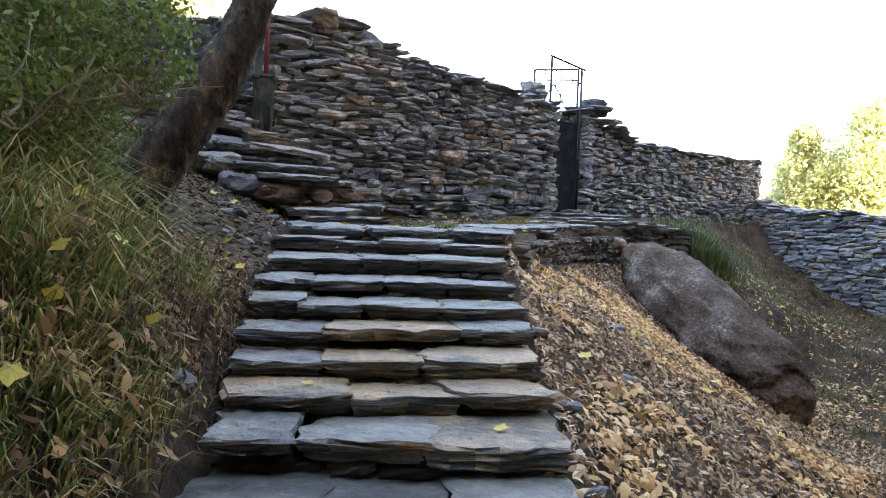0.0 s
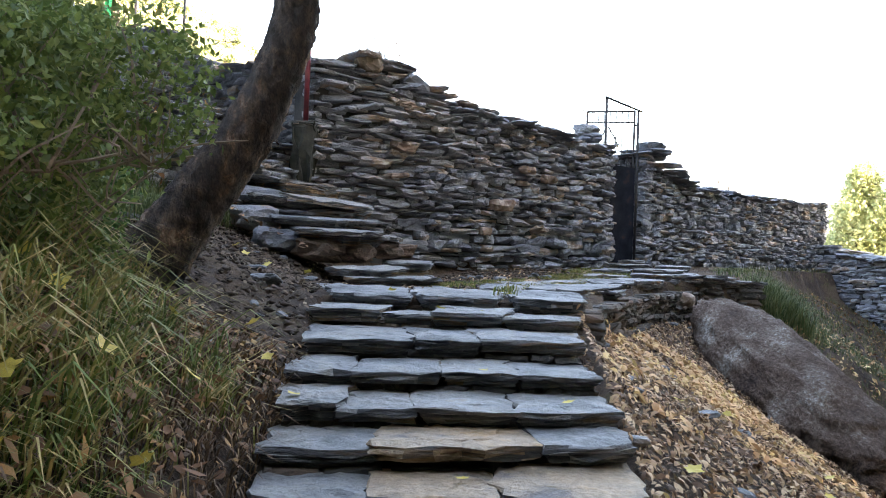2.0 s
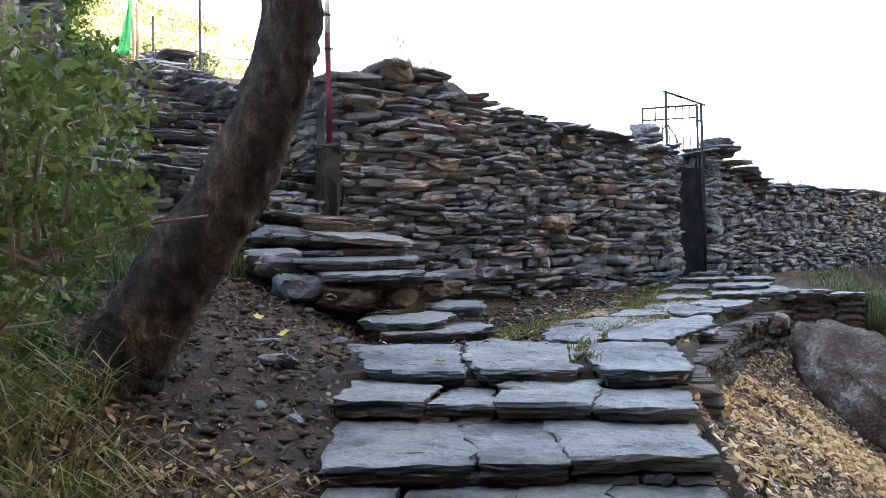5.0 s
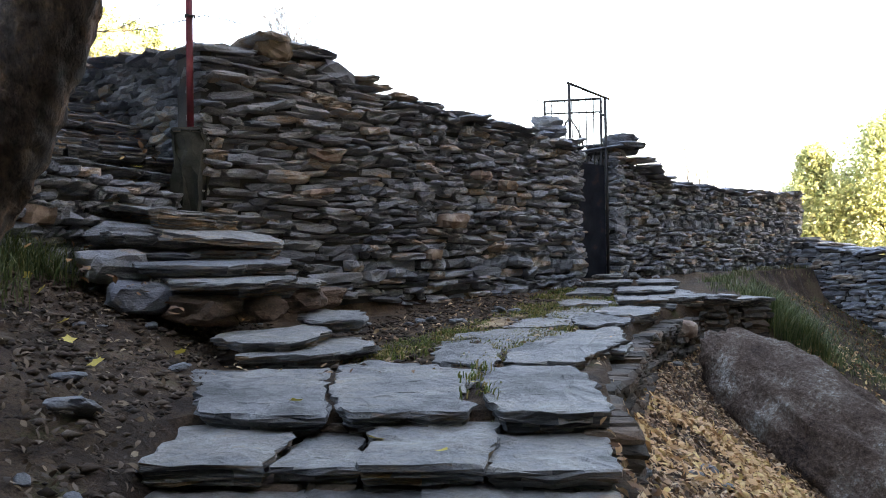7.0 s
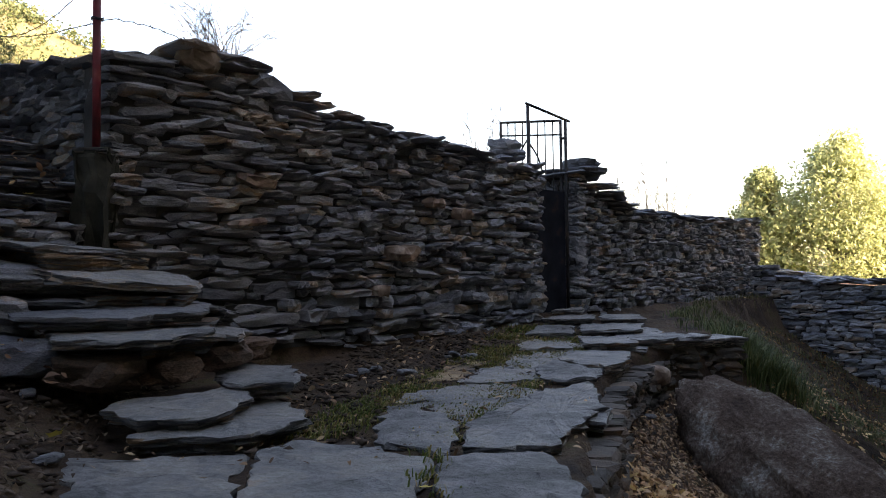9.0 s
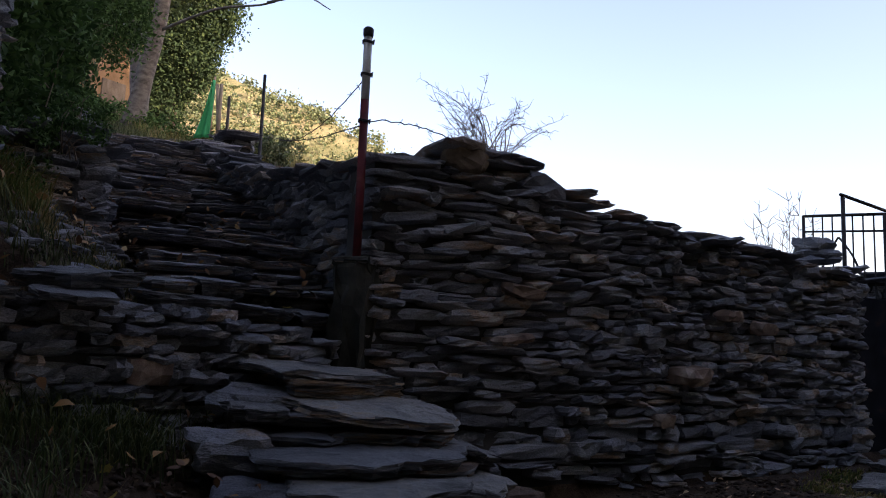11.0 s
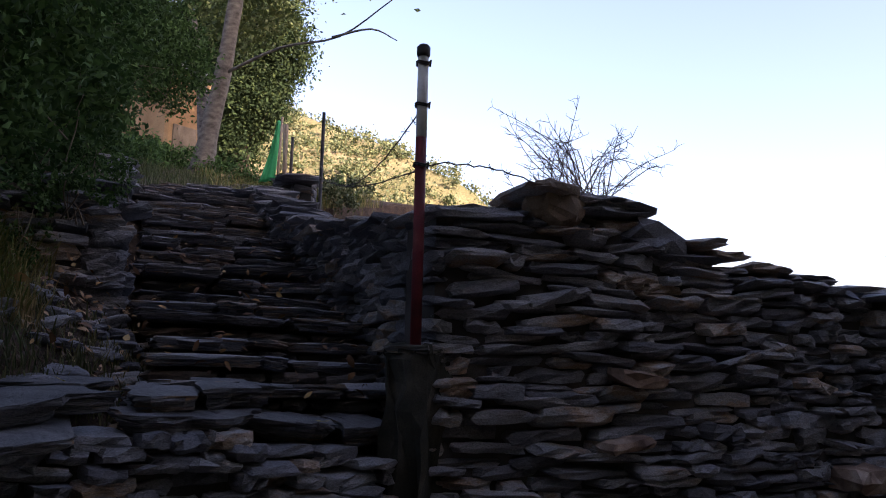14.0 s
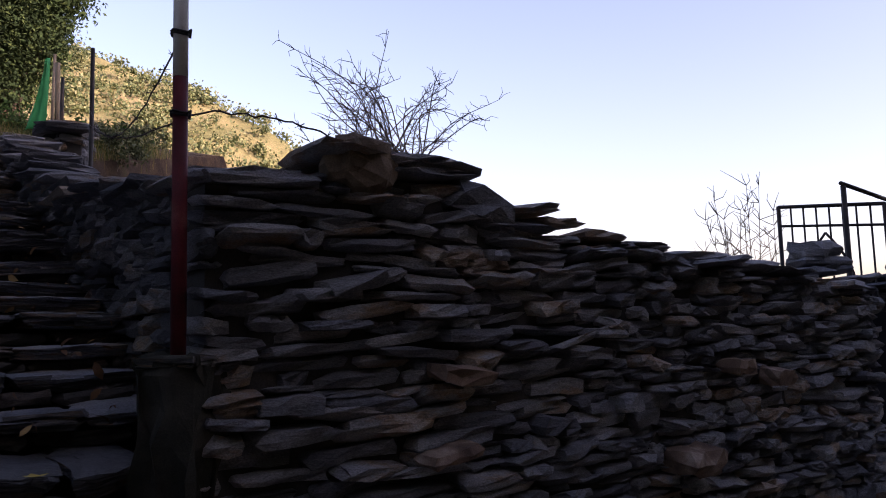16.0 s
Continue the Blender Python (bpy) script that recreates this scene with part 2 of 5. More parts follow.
def thing(name, label, category, at=(0, 0, 0), group="", kind=""):
    ob = new(name)
    ob.location = at
    return tagged(ob, label, category, group, kind)


def tube_data(points, radii, sides=8, wobble=0.0, seed=0, crust=0.0):
    """Vertices and faces of a tapered round limb along points."""
    pts = [Vector(p) for p in points]
    vs, fs = [], []
    for i, p in enumerate(pts):
        t = (pts[min(i + 1, len(pts) - 1)] - pts[max(i - 1, 0)]).normalized()
        a = t.cross(Vector((0.31, 0.95, 0.05))).normalized()
        b = t.cross(a)
        for k in range(sides):
            g = 2 * math.pi * k / sides
            r = radii[i] * (1 + wobble * noise.noise(Vector((math.cos(g) * 2, math.sin(g) * 2, i * 0.6 + seed))))
            if crust:
                q = p + a * (radii[i] * math.cos(g)) + b * (radii[i] * math.sin(g))
                r += crust * noise.fractal(Vector((q.x * 16, q.y * 16, q.z * 9)), 0.7, 2.1, 4) - crust * 1.2 * max(0.0, noise.noise(Vector((q.x * 7, q.y * 7, q.z * 5))))
            vs.append(p + a * (r * math.cos(g)) + b * (r * math.sin(g)))
    for i in range(len(pts) - 1):
        for k in range(sides):
            k2 = (k + 1) % sides
            fs.append((i * sides + k, i * sides + k2, (i + 1) * sides + k2, (i + 1) * sides + k))
    fs.append(tuple(range(sides - 1, -1, -1)))
    fs.append(tuple((len(pts) - 1) * sides + k for k in range(sides)))
    return vs, fs


def smooth_line(points, n):
    """Catmull-Rom through points, n steps a stretch."""
    P = [np.array(p, float) for p in points]
    P = [2 * P[0] - P[1]] + P + [2 * P[-1] - P[-2]]
    out = []
    for i in range(1, len(P) - 2):
        for k in range(n):
            t = k / n
            a, b, c, d = P[i - 1], P[i], P[i + 1], P[i + 2]
            out.append(0.5 * (2 * b + (c - a) * t + (2 * a - 5 * b + 4 * c - d) * t * t + (3 * b - a - 3 * c + d) * t ** 3))
    out.append(P[-2])
    return out


def tube(name, points, radii, mat, parent=None, sides=8, wobble=0.0, label="", seed=0, crust=0.0):
    v, f = tube_data(points, radii, sides, wobble, seed, crust)
    return mesh_object(name, v, f, mat, parent, label, smooth=True)


class Soup:
    """Collects many loose small shapes for one mesh."""

    def __init__(self):
        self.v, self.f = [], []

    def add(self, v, f):
        o = len(self.v)
        self.v.extend(v)
        self.f.extend([tuple(i + o for i in q) for q in f])

    def object(self, name, mat, parent=None, label="", smooth=False):
        return mesh_object(name, self.v, self.f, mat, parent, label, smooth)


def leaf_cloud(rng, centres, size, spread_dir=None, slim=0.5):
    """One folded leaf (two quads) at each centre, turned at random."""
    n = len(centres)
    d = rng.normal(size=(n, 3))
    d /= np.linalg.norm(d, axis=1)[:, None]
    e = np.cross(d, rng.normal(size=(n, 3)))
    e /= np.linalg.norm(e, axis=1)[:, None]
    up = np.cross(d, e)
    s = size * rng.uniform(0.6, 1.3, n)[:, None]
    c = np.asarray(centres)
    v = np.stack([c - d * s * 0.5, c + e * s * slim * 0.5 + up * s * 0.12, c + d * s * 0.5, c - e * s * slim * 0.5 + up * s * 0.12], 1).reshape(-1, 3)
    k = np.arange(n)[:, None] * 4
    f = np.concatenate([k + np.array([[0, 1, 2]]), k + np.array([[0, 2, 3]])])
    return v, f


def fast_mesh(name, v, f, mat, parent=None, label=""):
    me = bpy.data.meshes.new(name)
    v, f = np.asarray(v, np.float32), np.asarray(f, np.int32)
    me.vertices.add(len(v))
    me.vertices.foreach_set("co", v.ravel())
    me.loops.add(f.size)
    me.loops.foreach_set("vertex_index", f.ravel())
    me.polygons.add(len(f))
    me.polygons.foreach_set("loop_start", np.arange(0, f.size, f.shape[1], dtype=np.int32))
    me.update(calc_edges=True)
    me.validate()
    me.materials.append(mat)
    ob = new(name, me)
    ob.parent = parent
    return tagged(ob, label)


# ---- plan ----
WALL_TURN = 0.777
P0, U, V = np.array((-2.53, 12.2)), np.array((0.713, 0.701)), np.array((-0.701, 0.713))


def uv(u, v):
    q = P0 + u * U + v * V
    return float(q[0]), float(q[1])


def ramp_height(y):
    """Height of the stepped path and landing along its length."""
    return np.interp(y, [-40, 0.0, 4.3, 8.0, 13.0, 16.0, 22.0], [-6.0, -0.45, 0.51, 1.33, 1.45, 1.66, 1.75])


def edge_right(y):
    return np.interp(y, [0, 4, 8, 10.3, 12, 13.4, 15.0, 17.0, 24.0], [0.75, 0.62, 0.5, 0.98, 1.5, 2.1, 3.6, 4.0, 7.4])


def edge_left(y):
    return np.interp(y, [0, 4, 5.5, 6.5, 8.0, 9.0, 10.5, 12.5], [-0.85, -0.8, -1.0, -1.15, -1.42, -1.65, -1.9, -2.0])


def ground_height(x, y):
    x, y = np.asarray(x, float), np.asarray(y, float)
    z0 = ramp_height(y)
    right = np.maximum(x - edge_right(y), 0)
    drop = np.interp(y, [4, 7, 9, 14, 16, 24], [0.05, 0.12, 0.3, 0.4, 0.12, 0.08])
    slope = np.interp(y, [0, 5, 10, 14, 20, 24], [0.5, 0.55, 0.55, 0.6, 0.58, 0.35])
    zr = -np.minimum(right / 0.12, 1) * drop - slope * np.minimum(right, 3.0) - 0.12 * np.clip(right - 3.0, 0, 30)
    left = np.maximum(edge_left(y) - x, 0)
    steep = np.interp(y, [0, 4.5, 5.6, 6.4, 9.0, 10.0, 12], [1.2, 1.25, 0.7, 0.34, 0.32, 0.45, 0.5])
    gentle = np.interp(y, [0, 5.0, 7.0, 8.0, 12], [0.6, 0.6, 0.32, 0.35, 0.5])
    zl = steep * np.minimum(left, 0.55) + gentle * np.clip(left - 0.55, 0, 1.65) + 0.5 * np.clip(left - 2.2, 0, 4) + 0.12 * np.clip(left - 6.2, 0, 30)
    front = z0 - 0.13 * ((right <= 0) & (left <= 0) & (y < 8.3)) - 0.02 + zr + zl
    du, dv = x - P0[0], y - P0[1]
    u, v = du * U[0] + dv * U[1], du * V[0] + dv * V[1]
    stair = 2.68 + np.where(v < 8, 0.386 * v, 3.09 + 0.27 * (v - 8)) + np.clip(-1.65 + 0.37 * np.clip(v - 7.6, 0, 20) - u, 0, 4) * (0.55 - 0.4 * np.clip((v - 6) / 3, 0, 1))
    terrace = 1.75 + 0.05 * np.clip(v, 0, 15)
    rim = 0.25 + np.clip((v - 8.2) * 0.6, 0, 9)
    back = np.where(u < rim, stair, np.where(u < rim + 0.15, stair + (terrace - stair) * (u - rim) / 0.15, terrace))
    t = np.clip(v / 0.15, 0, 1)
    t = np.where(u < -3.0, np.clip((v + 0.6) / 1.6, 0, 1), t)
    z = front * (1 - t) + back * t
    far = np.hypot(x + 2, y - 9)
    fall = np.clip((far - 38) / 60, 0, 1) * np.clip((x + 8) / 10, 0, 1)
    return z * (1 - fall) - 22 * fall


def gz(x, y):
    return float(ground_height(x, y))


# ---- ground sheet ----
def axis(a, b, step, far, k):
    inner = np.arange(a, b + 1e-6, step)
    grow = np.cumsum(step * 1.25 ** np.arange(1, k))
    grow = grow[grow < far]
    return np.concatenate([(a - grow)[::-1], inner, b + grow])


gx, gy = axis(-8, 8, 0.11, 900, 60), axis(0, 20, 0.11, 900, 60)
XX, YY = np.meshgrid(gx, gy)
ZZ = ground_height(XX, YY)
near = np.exp(-((np.maximum(np.hypot(XX, YY - 9) - 12, 0)) / 6) ** 2)
lump = np.array([noise.fractal(Vector((a * 2.2, b * 2.2, 0.3)), 1.0, 2.0, 4) for a, b in zip(XX.ravel(), YY.ravel())]).reshape(XX.shape)
ZZ = ZZ + near * 0.035 * lump - 0.02
idx = np.arange(XX.size).reshape(XX.shape)
quads = np.stack([idx[:-1, :-1], idx[:-1, 1:], idx[1:, 1:], idx[1:, :-1]], -1).reshape(-1, 4)
ground = fast_mesh("ground", np.stack([XX, YY, ZZ], -1).reshape(-1, 3), quads, M_SOIL)
ground.data.polygons.foreach_set("use_smooth", [True] * len(ground.data.polygons))
tagged(ground, "stony brown soil bank with scattered dry leaves", "ground", kind="structure")


# ---- stones ----
def stone_data(rng, nx=3, ny=2, nz=2, rough=0.2):
    """A rounded, uneven slab inside the unit cube (-0.5..0.5)."""
    vs, key = [], {}
    fs = []

    def vert(i, j, k):
        if (i, j, k) not in key:
            p = np.array((i / nx - 0.5, j / ny - 0.5, k / nz - 0.5)) * 2
            q = p * (1 - 0.17 * (np.sum(p ** 4) - p ** 4) / 2)
            q += rng.normal(size=3) * rough * np.array((0.26, 0.5, 0.55))
            key[(i, j, k)] = len(vs)
            vs.append(q / 2)
        return key[(i, j, k)]

    for i in range(nx):
        for k in range(nz):
            fs.append((vert(i, 0, k), vert(i + 1, 0, k), vert(i + 1, 0, k + 1), vert(i, 0, k + 1)))
            fs.append((vert(i, ny, k), vert(i, ny, k + 1), vert(i + 1, ny, k + 1), vert(i + 1, ny, k)))
    for i in range(nx):
        for j in range(ny):
            fs.append((vert(i, j, 0), vert(i, j + 1, 0), vert(i + 1, j + 1, 0), vert(i + 1, j, 0)))
            fs.append((vert(i, j, nz), vert(i + 1, j, nz), vert(i + 1, j + 1, nz), vert(i, j + 1, nz)))
    for j in range(ny):
        for k in range(nz):
            fs.append((vert(0, j, k), vert(0, j, k + 1), vert(0, j + 1, k + 1), vert(0, j + 1, k)))
            fs.append((vert(nx, j, k), vert(nx, j + 1, k), vert(nx, j + 1, k + 1), vert(nx, j, k + 1)))
    return np.array(vs), fs


RNG = np.random.default_rng(7)
STONES = [stone_data(RNG, 4 if k % 2 else 3, 2, 2, 0.2 + 0.1 * (k % 3) / 2) for k in range(26)]
STONE_MESHES = []
for sv, sf in STONES:
    me = bpy.data.meshes.new("stone")
    me.from_pydata([tuple(map(float, q)) for q in sv], [], sf)
    me.materials.append(M_STONE)
    STONE_MESHES.append(me)
PALE_MESHES = []
for me in STONE_MESHES:
    me = me.copy()
    me.materials.clear()
    me.materials.append(M_PALE)
    PALE_MESHES.append(me)
PACK_MESHES = []
for me in STONE_MESHES:
    me = me.copy()
    me.materials.clear()
    me.materials.append(M_PACK)
    PACK_MESHES.append(me)


def dry_wall(name, label, a, b, base, top, thick, course, length, rng, singles=0, single_range=(0, 0), caps=True, face=-1, both=False, ends=(False, False), proud=0.05, cap_size=1.0, long_until=0.0):
    """A dry-stone wall from a to b: a dark core faced with separate slate stones in uneven courses.
    base and top give heights along it; face -1 is the side to the right of a->b; singles within single_range (metres)
    are objects."""
    a, b = np.array(a, float), np.array(b, float)
    L = float(np.linalg.norm(b - a))
    d = (b - a) / L
    nrm = np.array((d[1], -d[0])) * (1 if face == -1 else -1)
    ang = math.atan2(d[1], d[0])
    wall = thing(name, label, "wall", kind="structure")
    soup = Soup()
    made = 0
    # core
    cv, cf = [], []
    ns = max(4, int(L / 0.3))
    for i in range(ns + 1):
        s = min(max(L * i / ns, 0.03), L - 0.03)
        for w, z in ((-0.07, base(s) - 0.4), (-0.07, top(s) - 0.05), (-thick + 0.03, top(s) - 0.05), (-thick + 0.03, base(s) - 0.4)):
            p = a + d * s + nrm * w
            cv.append((p[0], p[1], z))
    for i in range(ns):
        for k in range(4):
            cf.append((i * 4 + k, i * 4 + (k + 1) % 4, i * 4 + 4 + (k + 1) % 4, i * 4 + 4 + k))
    cf += [(0, 1, 2, 3), (ns * 4 + 3, ns * 4 + 2, ns * 4 + 1, ns * 4)]
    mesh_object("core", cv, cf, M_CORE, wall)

    def put(p, z, sx, sy, sz, turn, tilt, roll, single):
        nonlocal made
        m = Matrix.LocRotScale((p[0], p[1], z), Euler((roll, tilt, turn)), (sx, sy, sz))
        k = int(rng.integers(len(STONES)))
        if single and made < singles:
            piece("stone", STONE_MESHES[k], m, wall)
            made += 1
        else:
            soup.add([m @ Vector(q) for q in STONES[k][0]], STONES[k][1])

    def facing(origin, along, out, length_m, zb, zt, turn):
        z = min(zb(0), zb(length_m), zb(length_m / 2)) - 0.1
        zmax = max(zt(s) for s in np.linspace(0, length_m, 12))
        while z < zmax:
            h = rng.uniform(*course)
            if rng.random() < 0.12:
                h *= 1.5
            s = -rng.uniform(0, 0.2)
            while s < length_m:
                w = rng.uniform(*length) * (1.25 if h > course[1] else 1) * (1.35 if s < long_until else 1)
                c = s + w / 2
                cc = min(max(c, 0), length_m)
                zc = z + h / 2 + 0.035 * noise.noise(Vector((c * 1.3, z * 2.0, ang * 3)))
                if zc < zt(cc) - h * 0.3 and zc > zb(cc) - 0.12 and -0.05 < c < length_m + 0.05:
                    ww = min(w, 2 * (length_m + 0.03 - c), 2 * (c + 0.03))
                    if ww > 0.05:
                        hh = h * rng.uniform(0.72, 1.25)
                        out_by = rng.uniform(-0.05, proud)
                        p = origin + along * c + out * (out_by - 0.14)
                        put(p, zc, ww * 0.99, 0.3, hh, turn + rng.normal() * 0.1, rng.normal() * 0.07, rng.normal() * 0.13, out is nrm and single_range[0] <= c <= single_range[1])
                s += w
            z += h * 0.97

    facing(a, d, nrm, L, base, top, ang)
    if both:
        facing(a - nrm * thick, d, -nrm, L, base, top, ang)
    if ends[0]:
        facing(a + nrm * 0, -nrm, -d, thick, lambda s: base(0), lambda s: top(0), math.atan2(-nrm[1], -nrm[0]))
    if ends[1]:
        facing(b + nrm * 0, -nrm, d, thick, lambda s: base(L), lambda s: top(L), math.atan2(-nrm[1], -nrm[0]))
    if caps:
        s = 0.0
        while s < L:
            w = rng.uniform(0.28, 0.62) * cap_size
            c = min(s + w / 2, L)
            n_up = 1 + int(rng.random() < 0.45)
            for k in range(n_up):
                p = a + d * (c + rng.normal() * 0.06) + nrm * (-thick / 2 + rng.normal() * 0.05)
                put(p, top(c) + 0.01 + 0.055 * k + rng.normal() * 0.012, w * 1.08, thick * rng.uniform(1.0, 1.25), rng.uniform(0.05, 0.085), ang + rng.normal() * 0.13, rng.normal() * 0.07, rng.normal() * 0.06, single_range[0] <= c <= single_range[1])
            s += w * 0.9
    if soup.v:
        ob = soup.object("stones", M_STONE_J, wall)
        tagged(ob, "dark slate stones packed without mortar", kind="stuff")
    return wall


def profile(*pairs):
    xs, zs = zip(*pairs)
    return lambda s: float(np.interp(s, xs, zs))


# ---- walls ----
rng = np.random.default_rng(11)
MAIN_TOP = profile((0, 4.17), (0.4, 4.22), (0.9, 4.28), (1.34, 4.28), (1.42, 4.14), (1.85, 4.02), (2.35, 3.99), (2.45, 3.93), (3.15, 3.86), (4.5, 3.8), (4.65, 3.72), (5.2, 3.73), (6.03, 3.7))
dry_wall("wall_main", "tall dry-stone wall of dark slate with stepped crest", uv(-0.05, 0), uv(6.03, 0), profile((0, 2.3), (1.1, 1.95), (1.9, 1.7), (3.3, 1.58), (6.1, 1.6)), MAIN_TOP, 0.6,
         (0.035, 0.1), (0.1, 0.46), rng, 300, (0.1, 2.6), ends=(False, True), proud=0.09, long_until=2.6)
dry_wall("wall_gate", "weathered dry-stone slate wall beside the gate", (2.42, 17.08), (8.3, 24.07), profile((0, 1.75), (3, 1.2), (9.2, 0.6)),
         profile((0, 3.8), (0.55, 3.75), (0.9, 3.5), (1.5, 3.35), (3, 3.3), (6, 3.35), (8.6, 3.5), (9.13, 3.5)), 0.7, (0.05, 0.11), (0.14, 0.42), rng, 300, (0, 3.2), ends=(True, True))
dry_wall("wall_low", "low dark dry-stone boundary wall in shade", (7.75, 23.35), (12.6, 15.2), profile((0, 0.7), (9.4, -1.7)), profile((0, 2.4), (0.7, 2.28), (1.3, 2.12), (4.0, 1.96), (9.4, 1.75)), 0.6, (0.06, 0.12), (0.2, 0.55), rng, 200, (0, 4))
dry_wall("wall_terrace", "low mossy retaining wall with flat slate capping", uv(-3.3, -0.95), uv(-0.3, -0.02), profile((0, 1.9), (3.1, 1.75)), profile((0, 2.86), (1.5, 2.88), (2.2, 2.92), (2.5, 2.78), (3.1, 2.76)), 0.6, (0.045, 0.1), (0.12, 0.36), rng, 220, (0, 4), caps=False, proud=0.08)
dry_wall("wall_return", "dry-stone wall climbing beside the upper steps", uv(0.0, 8.4), uv(0.0, 0.15), profile((0, 5.2), (8.3, 2.3)), profile((0, 6.15), (2, 5.5), (5, 4.6), (7.3, 4.22), (8.25, 4.14)), 0.55, (0.06, 0.11), (0.2, 0.5), rng, 300, (3.5, 8.4))
dry_wall("wall_upper", "rough low stone wall beside the upper path", (-12.9, 26.6), uv(0.55, 8.3), profile((0, 7.3), (9.5, 4.5)), profile((0, 8.6), (5, 7.35), (9.5, 6.35)), 0.6, (0.07, 0.14), (0.25, 0.6), rng, 0, both=True, ends=(False, True))
dry_wall("wall_hedge", "dark overgrown dry-stone wall under the hedge", uv(-1.78, 2.3), uv(-1.7, 8.6), profile((0, 3.3), (6.3, 5.8)), profile((0, 4.35), (1.5, 4.85), (3.5, 5.6), (6.3, 6.4)), 0.5, (0.06, 0.12), (0.2, 0.5), rng, 0)
dry_wall("wall_bank", "low dark retaining wall across the bank beside the stair", uv(-3.5, 2.05), uv(-1.72, 2.3), profile((0, 3.2), (1.8, 3.3)), profile((0, 4.4), (0.9, 4.42), (1.2, 4.34), (1.8, 4.42)), 0.5, (0.06, 0.12), (0.2, 0.5), rng, 110, (0, 2), proud=0.08, ends=(False, True))
dry_wall("wall_pillar", "tall rough dry-stone wall end in shade", (-6.7, 9.95), (-5.12, 10.85), profile((0, 2.6), (2, 2.9)), profile((0, 7.4), (0.9, 6.6), (1.35, 5.95), (1.82, 5.3)), 0.5, (0.04, 0.095), (0.14, 0.42), rng, 200, (0.4, 2), caps=False, ends=(False, True), proud=0.09)


# ---- flat slabs ----
def slab_bm(corners, z, thick, rng, jag=0.02, seg=0.11, swell=0.0, tilt=(0, 0)):
    """A split-slate slab: ragged outline, layered edges, slightly domed top."""
    pts = [np.array(c, float) for c in corners]
    if sum(p[0] * q[1] - q[0] * p[1] for p, q in zip(pts, pts[1:] + pts[:1])) < 0:
        pts.reverse()
    ctr = sum(pts) / len(pts)
    pts = [p + (p - ctr) / np.linalg.norm(p - ctr) * swell for p in pts]
    ring = []
    for p, q in zip(pts, pts[1:] + pts[:1]):
        n = max(2, int(np.linalg.norm(q - p) / seg))
        nr = np.array(((q - p)[1], -(q - p)[0])) / (np.linalg.norm(q - p) + 1e-9)
        for k in range(n):
            c = p + (q - p) * k / n + nr * rng.normal() * jag * (0.5 if k == 0 else 1)
            if k == 0:
                c = c + (ctr - c) * 0.012
            ring.append(c)
    bm = bmesh.new()
    rings = []
    layers = [(z, 0.009), (z - 0.008, 0.0)]
    nl = max(2, int(thick / 0.022))
    under = 0.0
    for k in range(1, nl + 1):
        layers.append((z - 0.009 - (thick - 0.009) * (k - 0.3) / nl, under + rng.uniform(-0.004, 0.004)))
        under += rng.uniform(0.003, 0.03)
        layers.append((z - 0.009 - (thick - 0.009) * k / nl, under))
    for zz, inset in layers:
        row = []
        for c in ring:
            v = c - ctr
            r = np.linalg.norm(v) + 1e-9
            q = c - v / r * (inset + rng.normal() * 0.011)
            row.append(bm.verts.new((q[0], q[1], zz + rng.normal() * 0.005 + v[0] * tilt[0] + v[1] * tilt[1])))
        rings.append(row)
    n = len(ring)
    for r1, r2 in zip(rings, rings[1:]):
        for k in range(n):
            bm.faces.new((r1[(k + 1) % n], r1[k], r2[k], r2[(k + 1) % n]))
    mid = [bm.verts.new((*(ctr + (np.array(v.co[:2]) - ctr) * 0.5), z + 0.006 + rng.normal() * 0.004 + (v.co[0] - ctr[0]) * 0.5 * tilt[0] + (v.co[1] - ctr[1]) * 0.5 * tilt[1])) for v in rings[0]]
    for k in range(n):
        bm.faces.new((mid[(k + 1) % n], mid[k], rings[0][k], rings[0][(k + 1) % n]))
    bm.faces.new(list(mid))
    bm.faces.new(list(reversed(rings[-1])))
    bmesh.ops.recalc_face_normals(bm, faces=bm.faces)
    # steep faces take the edge material with its painted shade
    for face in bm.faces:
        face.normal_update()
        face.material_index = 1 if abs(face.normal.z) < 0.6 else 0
    return bm


def stone_row(parent, a, b, z, h, depth, rng, length=(0.15, 0.4), inset=0.04):
    """Packing stones under a slab's front edge."""
    a, b = np.array(a, float), np.array(b, float)
    L = np.linalg.norm(b - a)
    d = (b - a) / L
    back = np.array((-d[1], d[0]))
    s = 0.0
    while s < L - 0.04:
        w = min(rng.uniform(*length), L - s)
        c = a + d * (s + w / 2) + back * (inset + depth / 2)
        piece("packing_stone", PACK_MESHES[int(rng.integers(26))], Matrix.LocRotScale((c[0], c[1], z), Euler((rng.normal() * 0.05, rng.normal() * 0.03, math.atan2(d[1], d[0]))), (w, depth, h * rng.uniform(0.9, 1.15))), parent)
        s += w


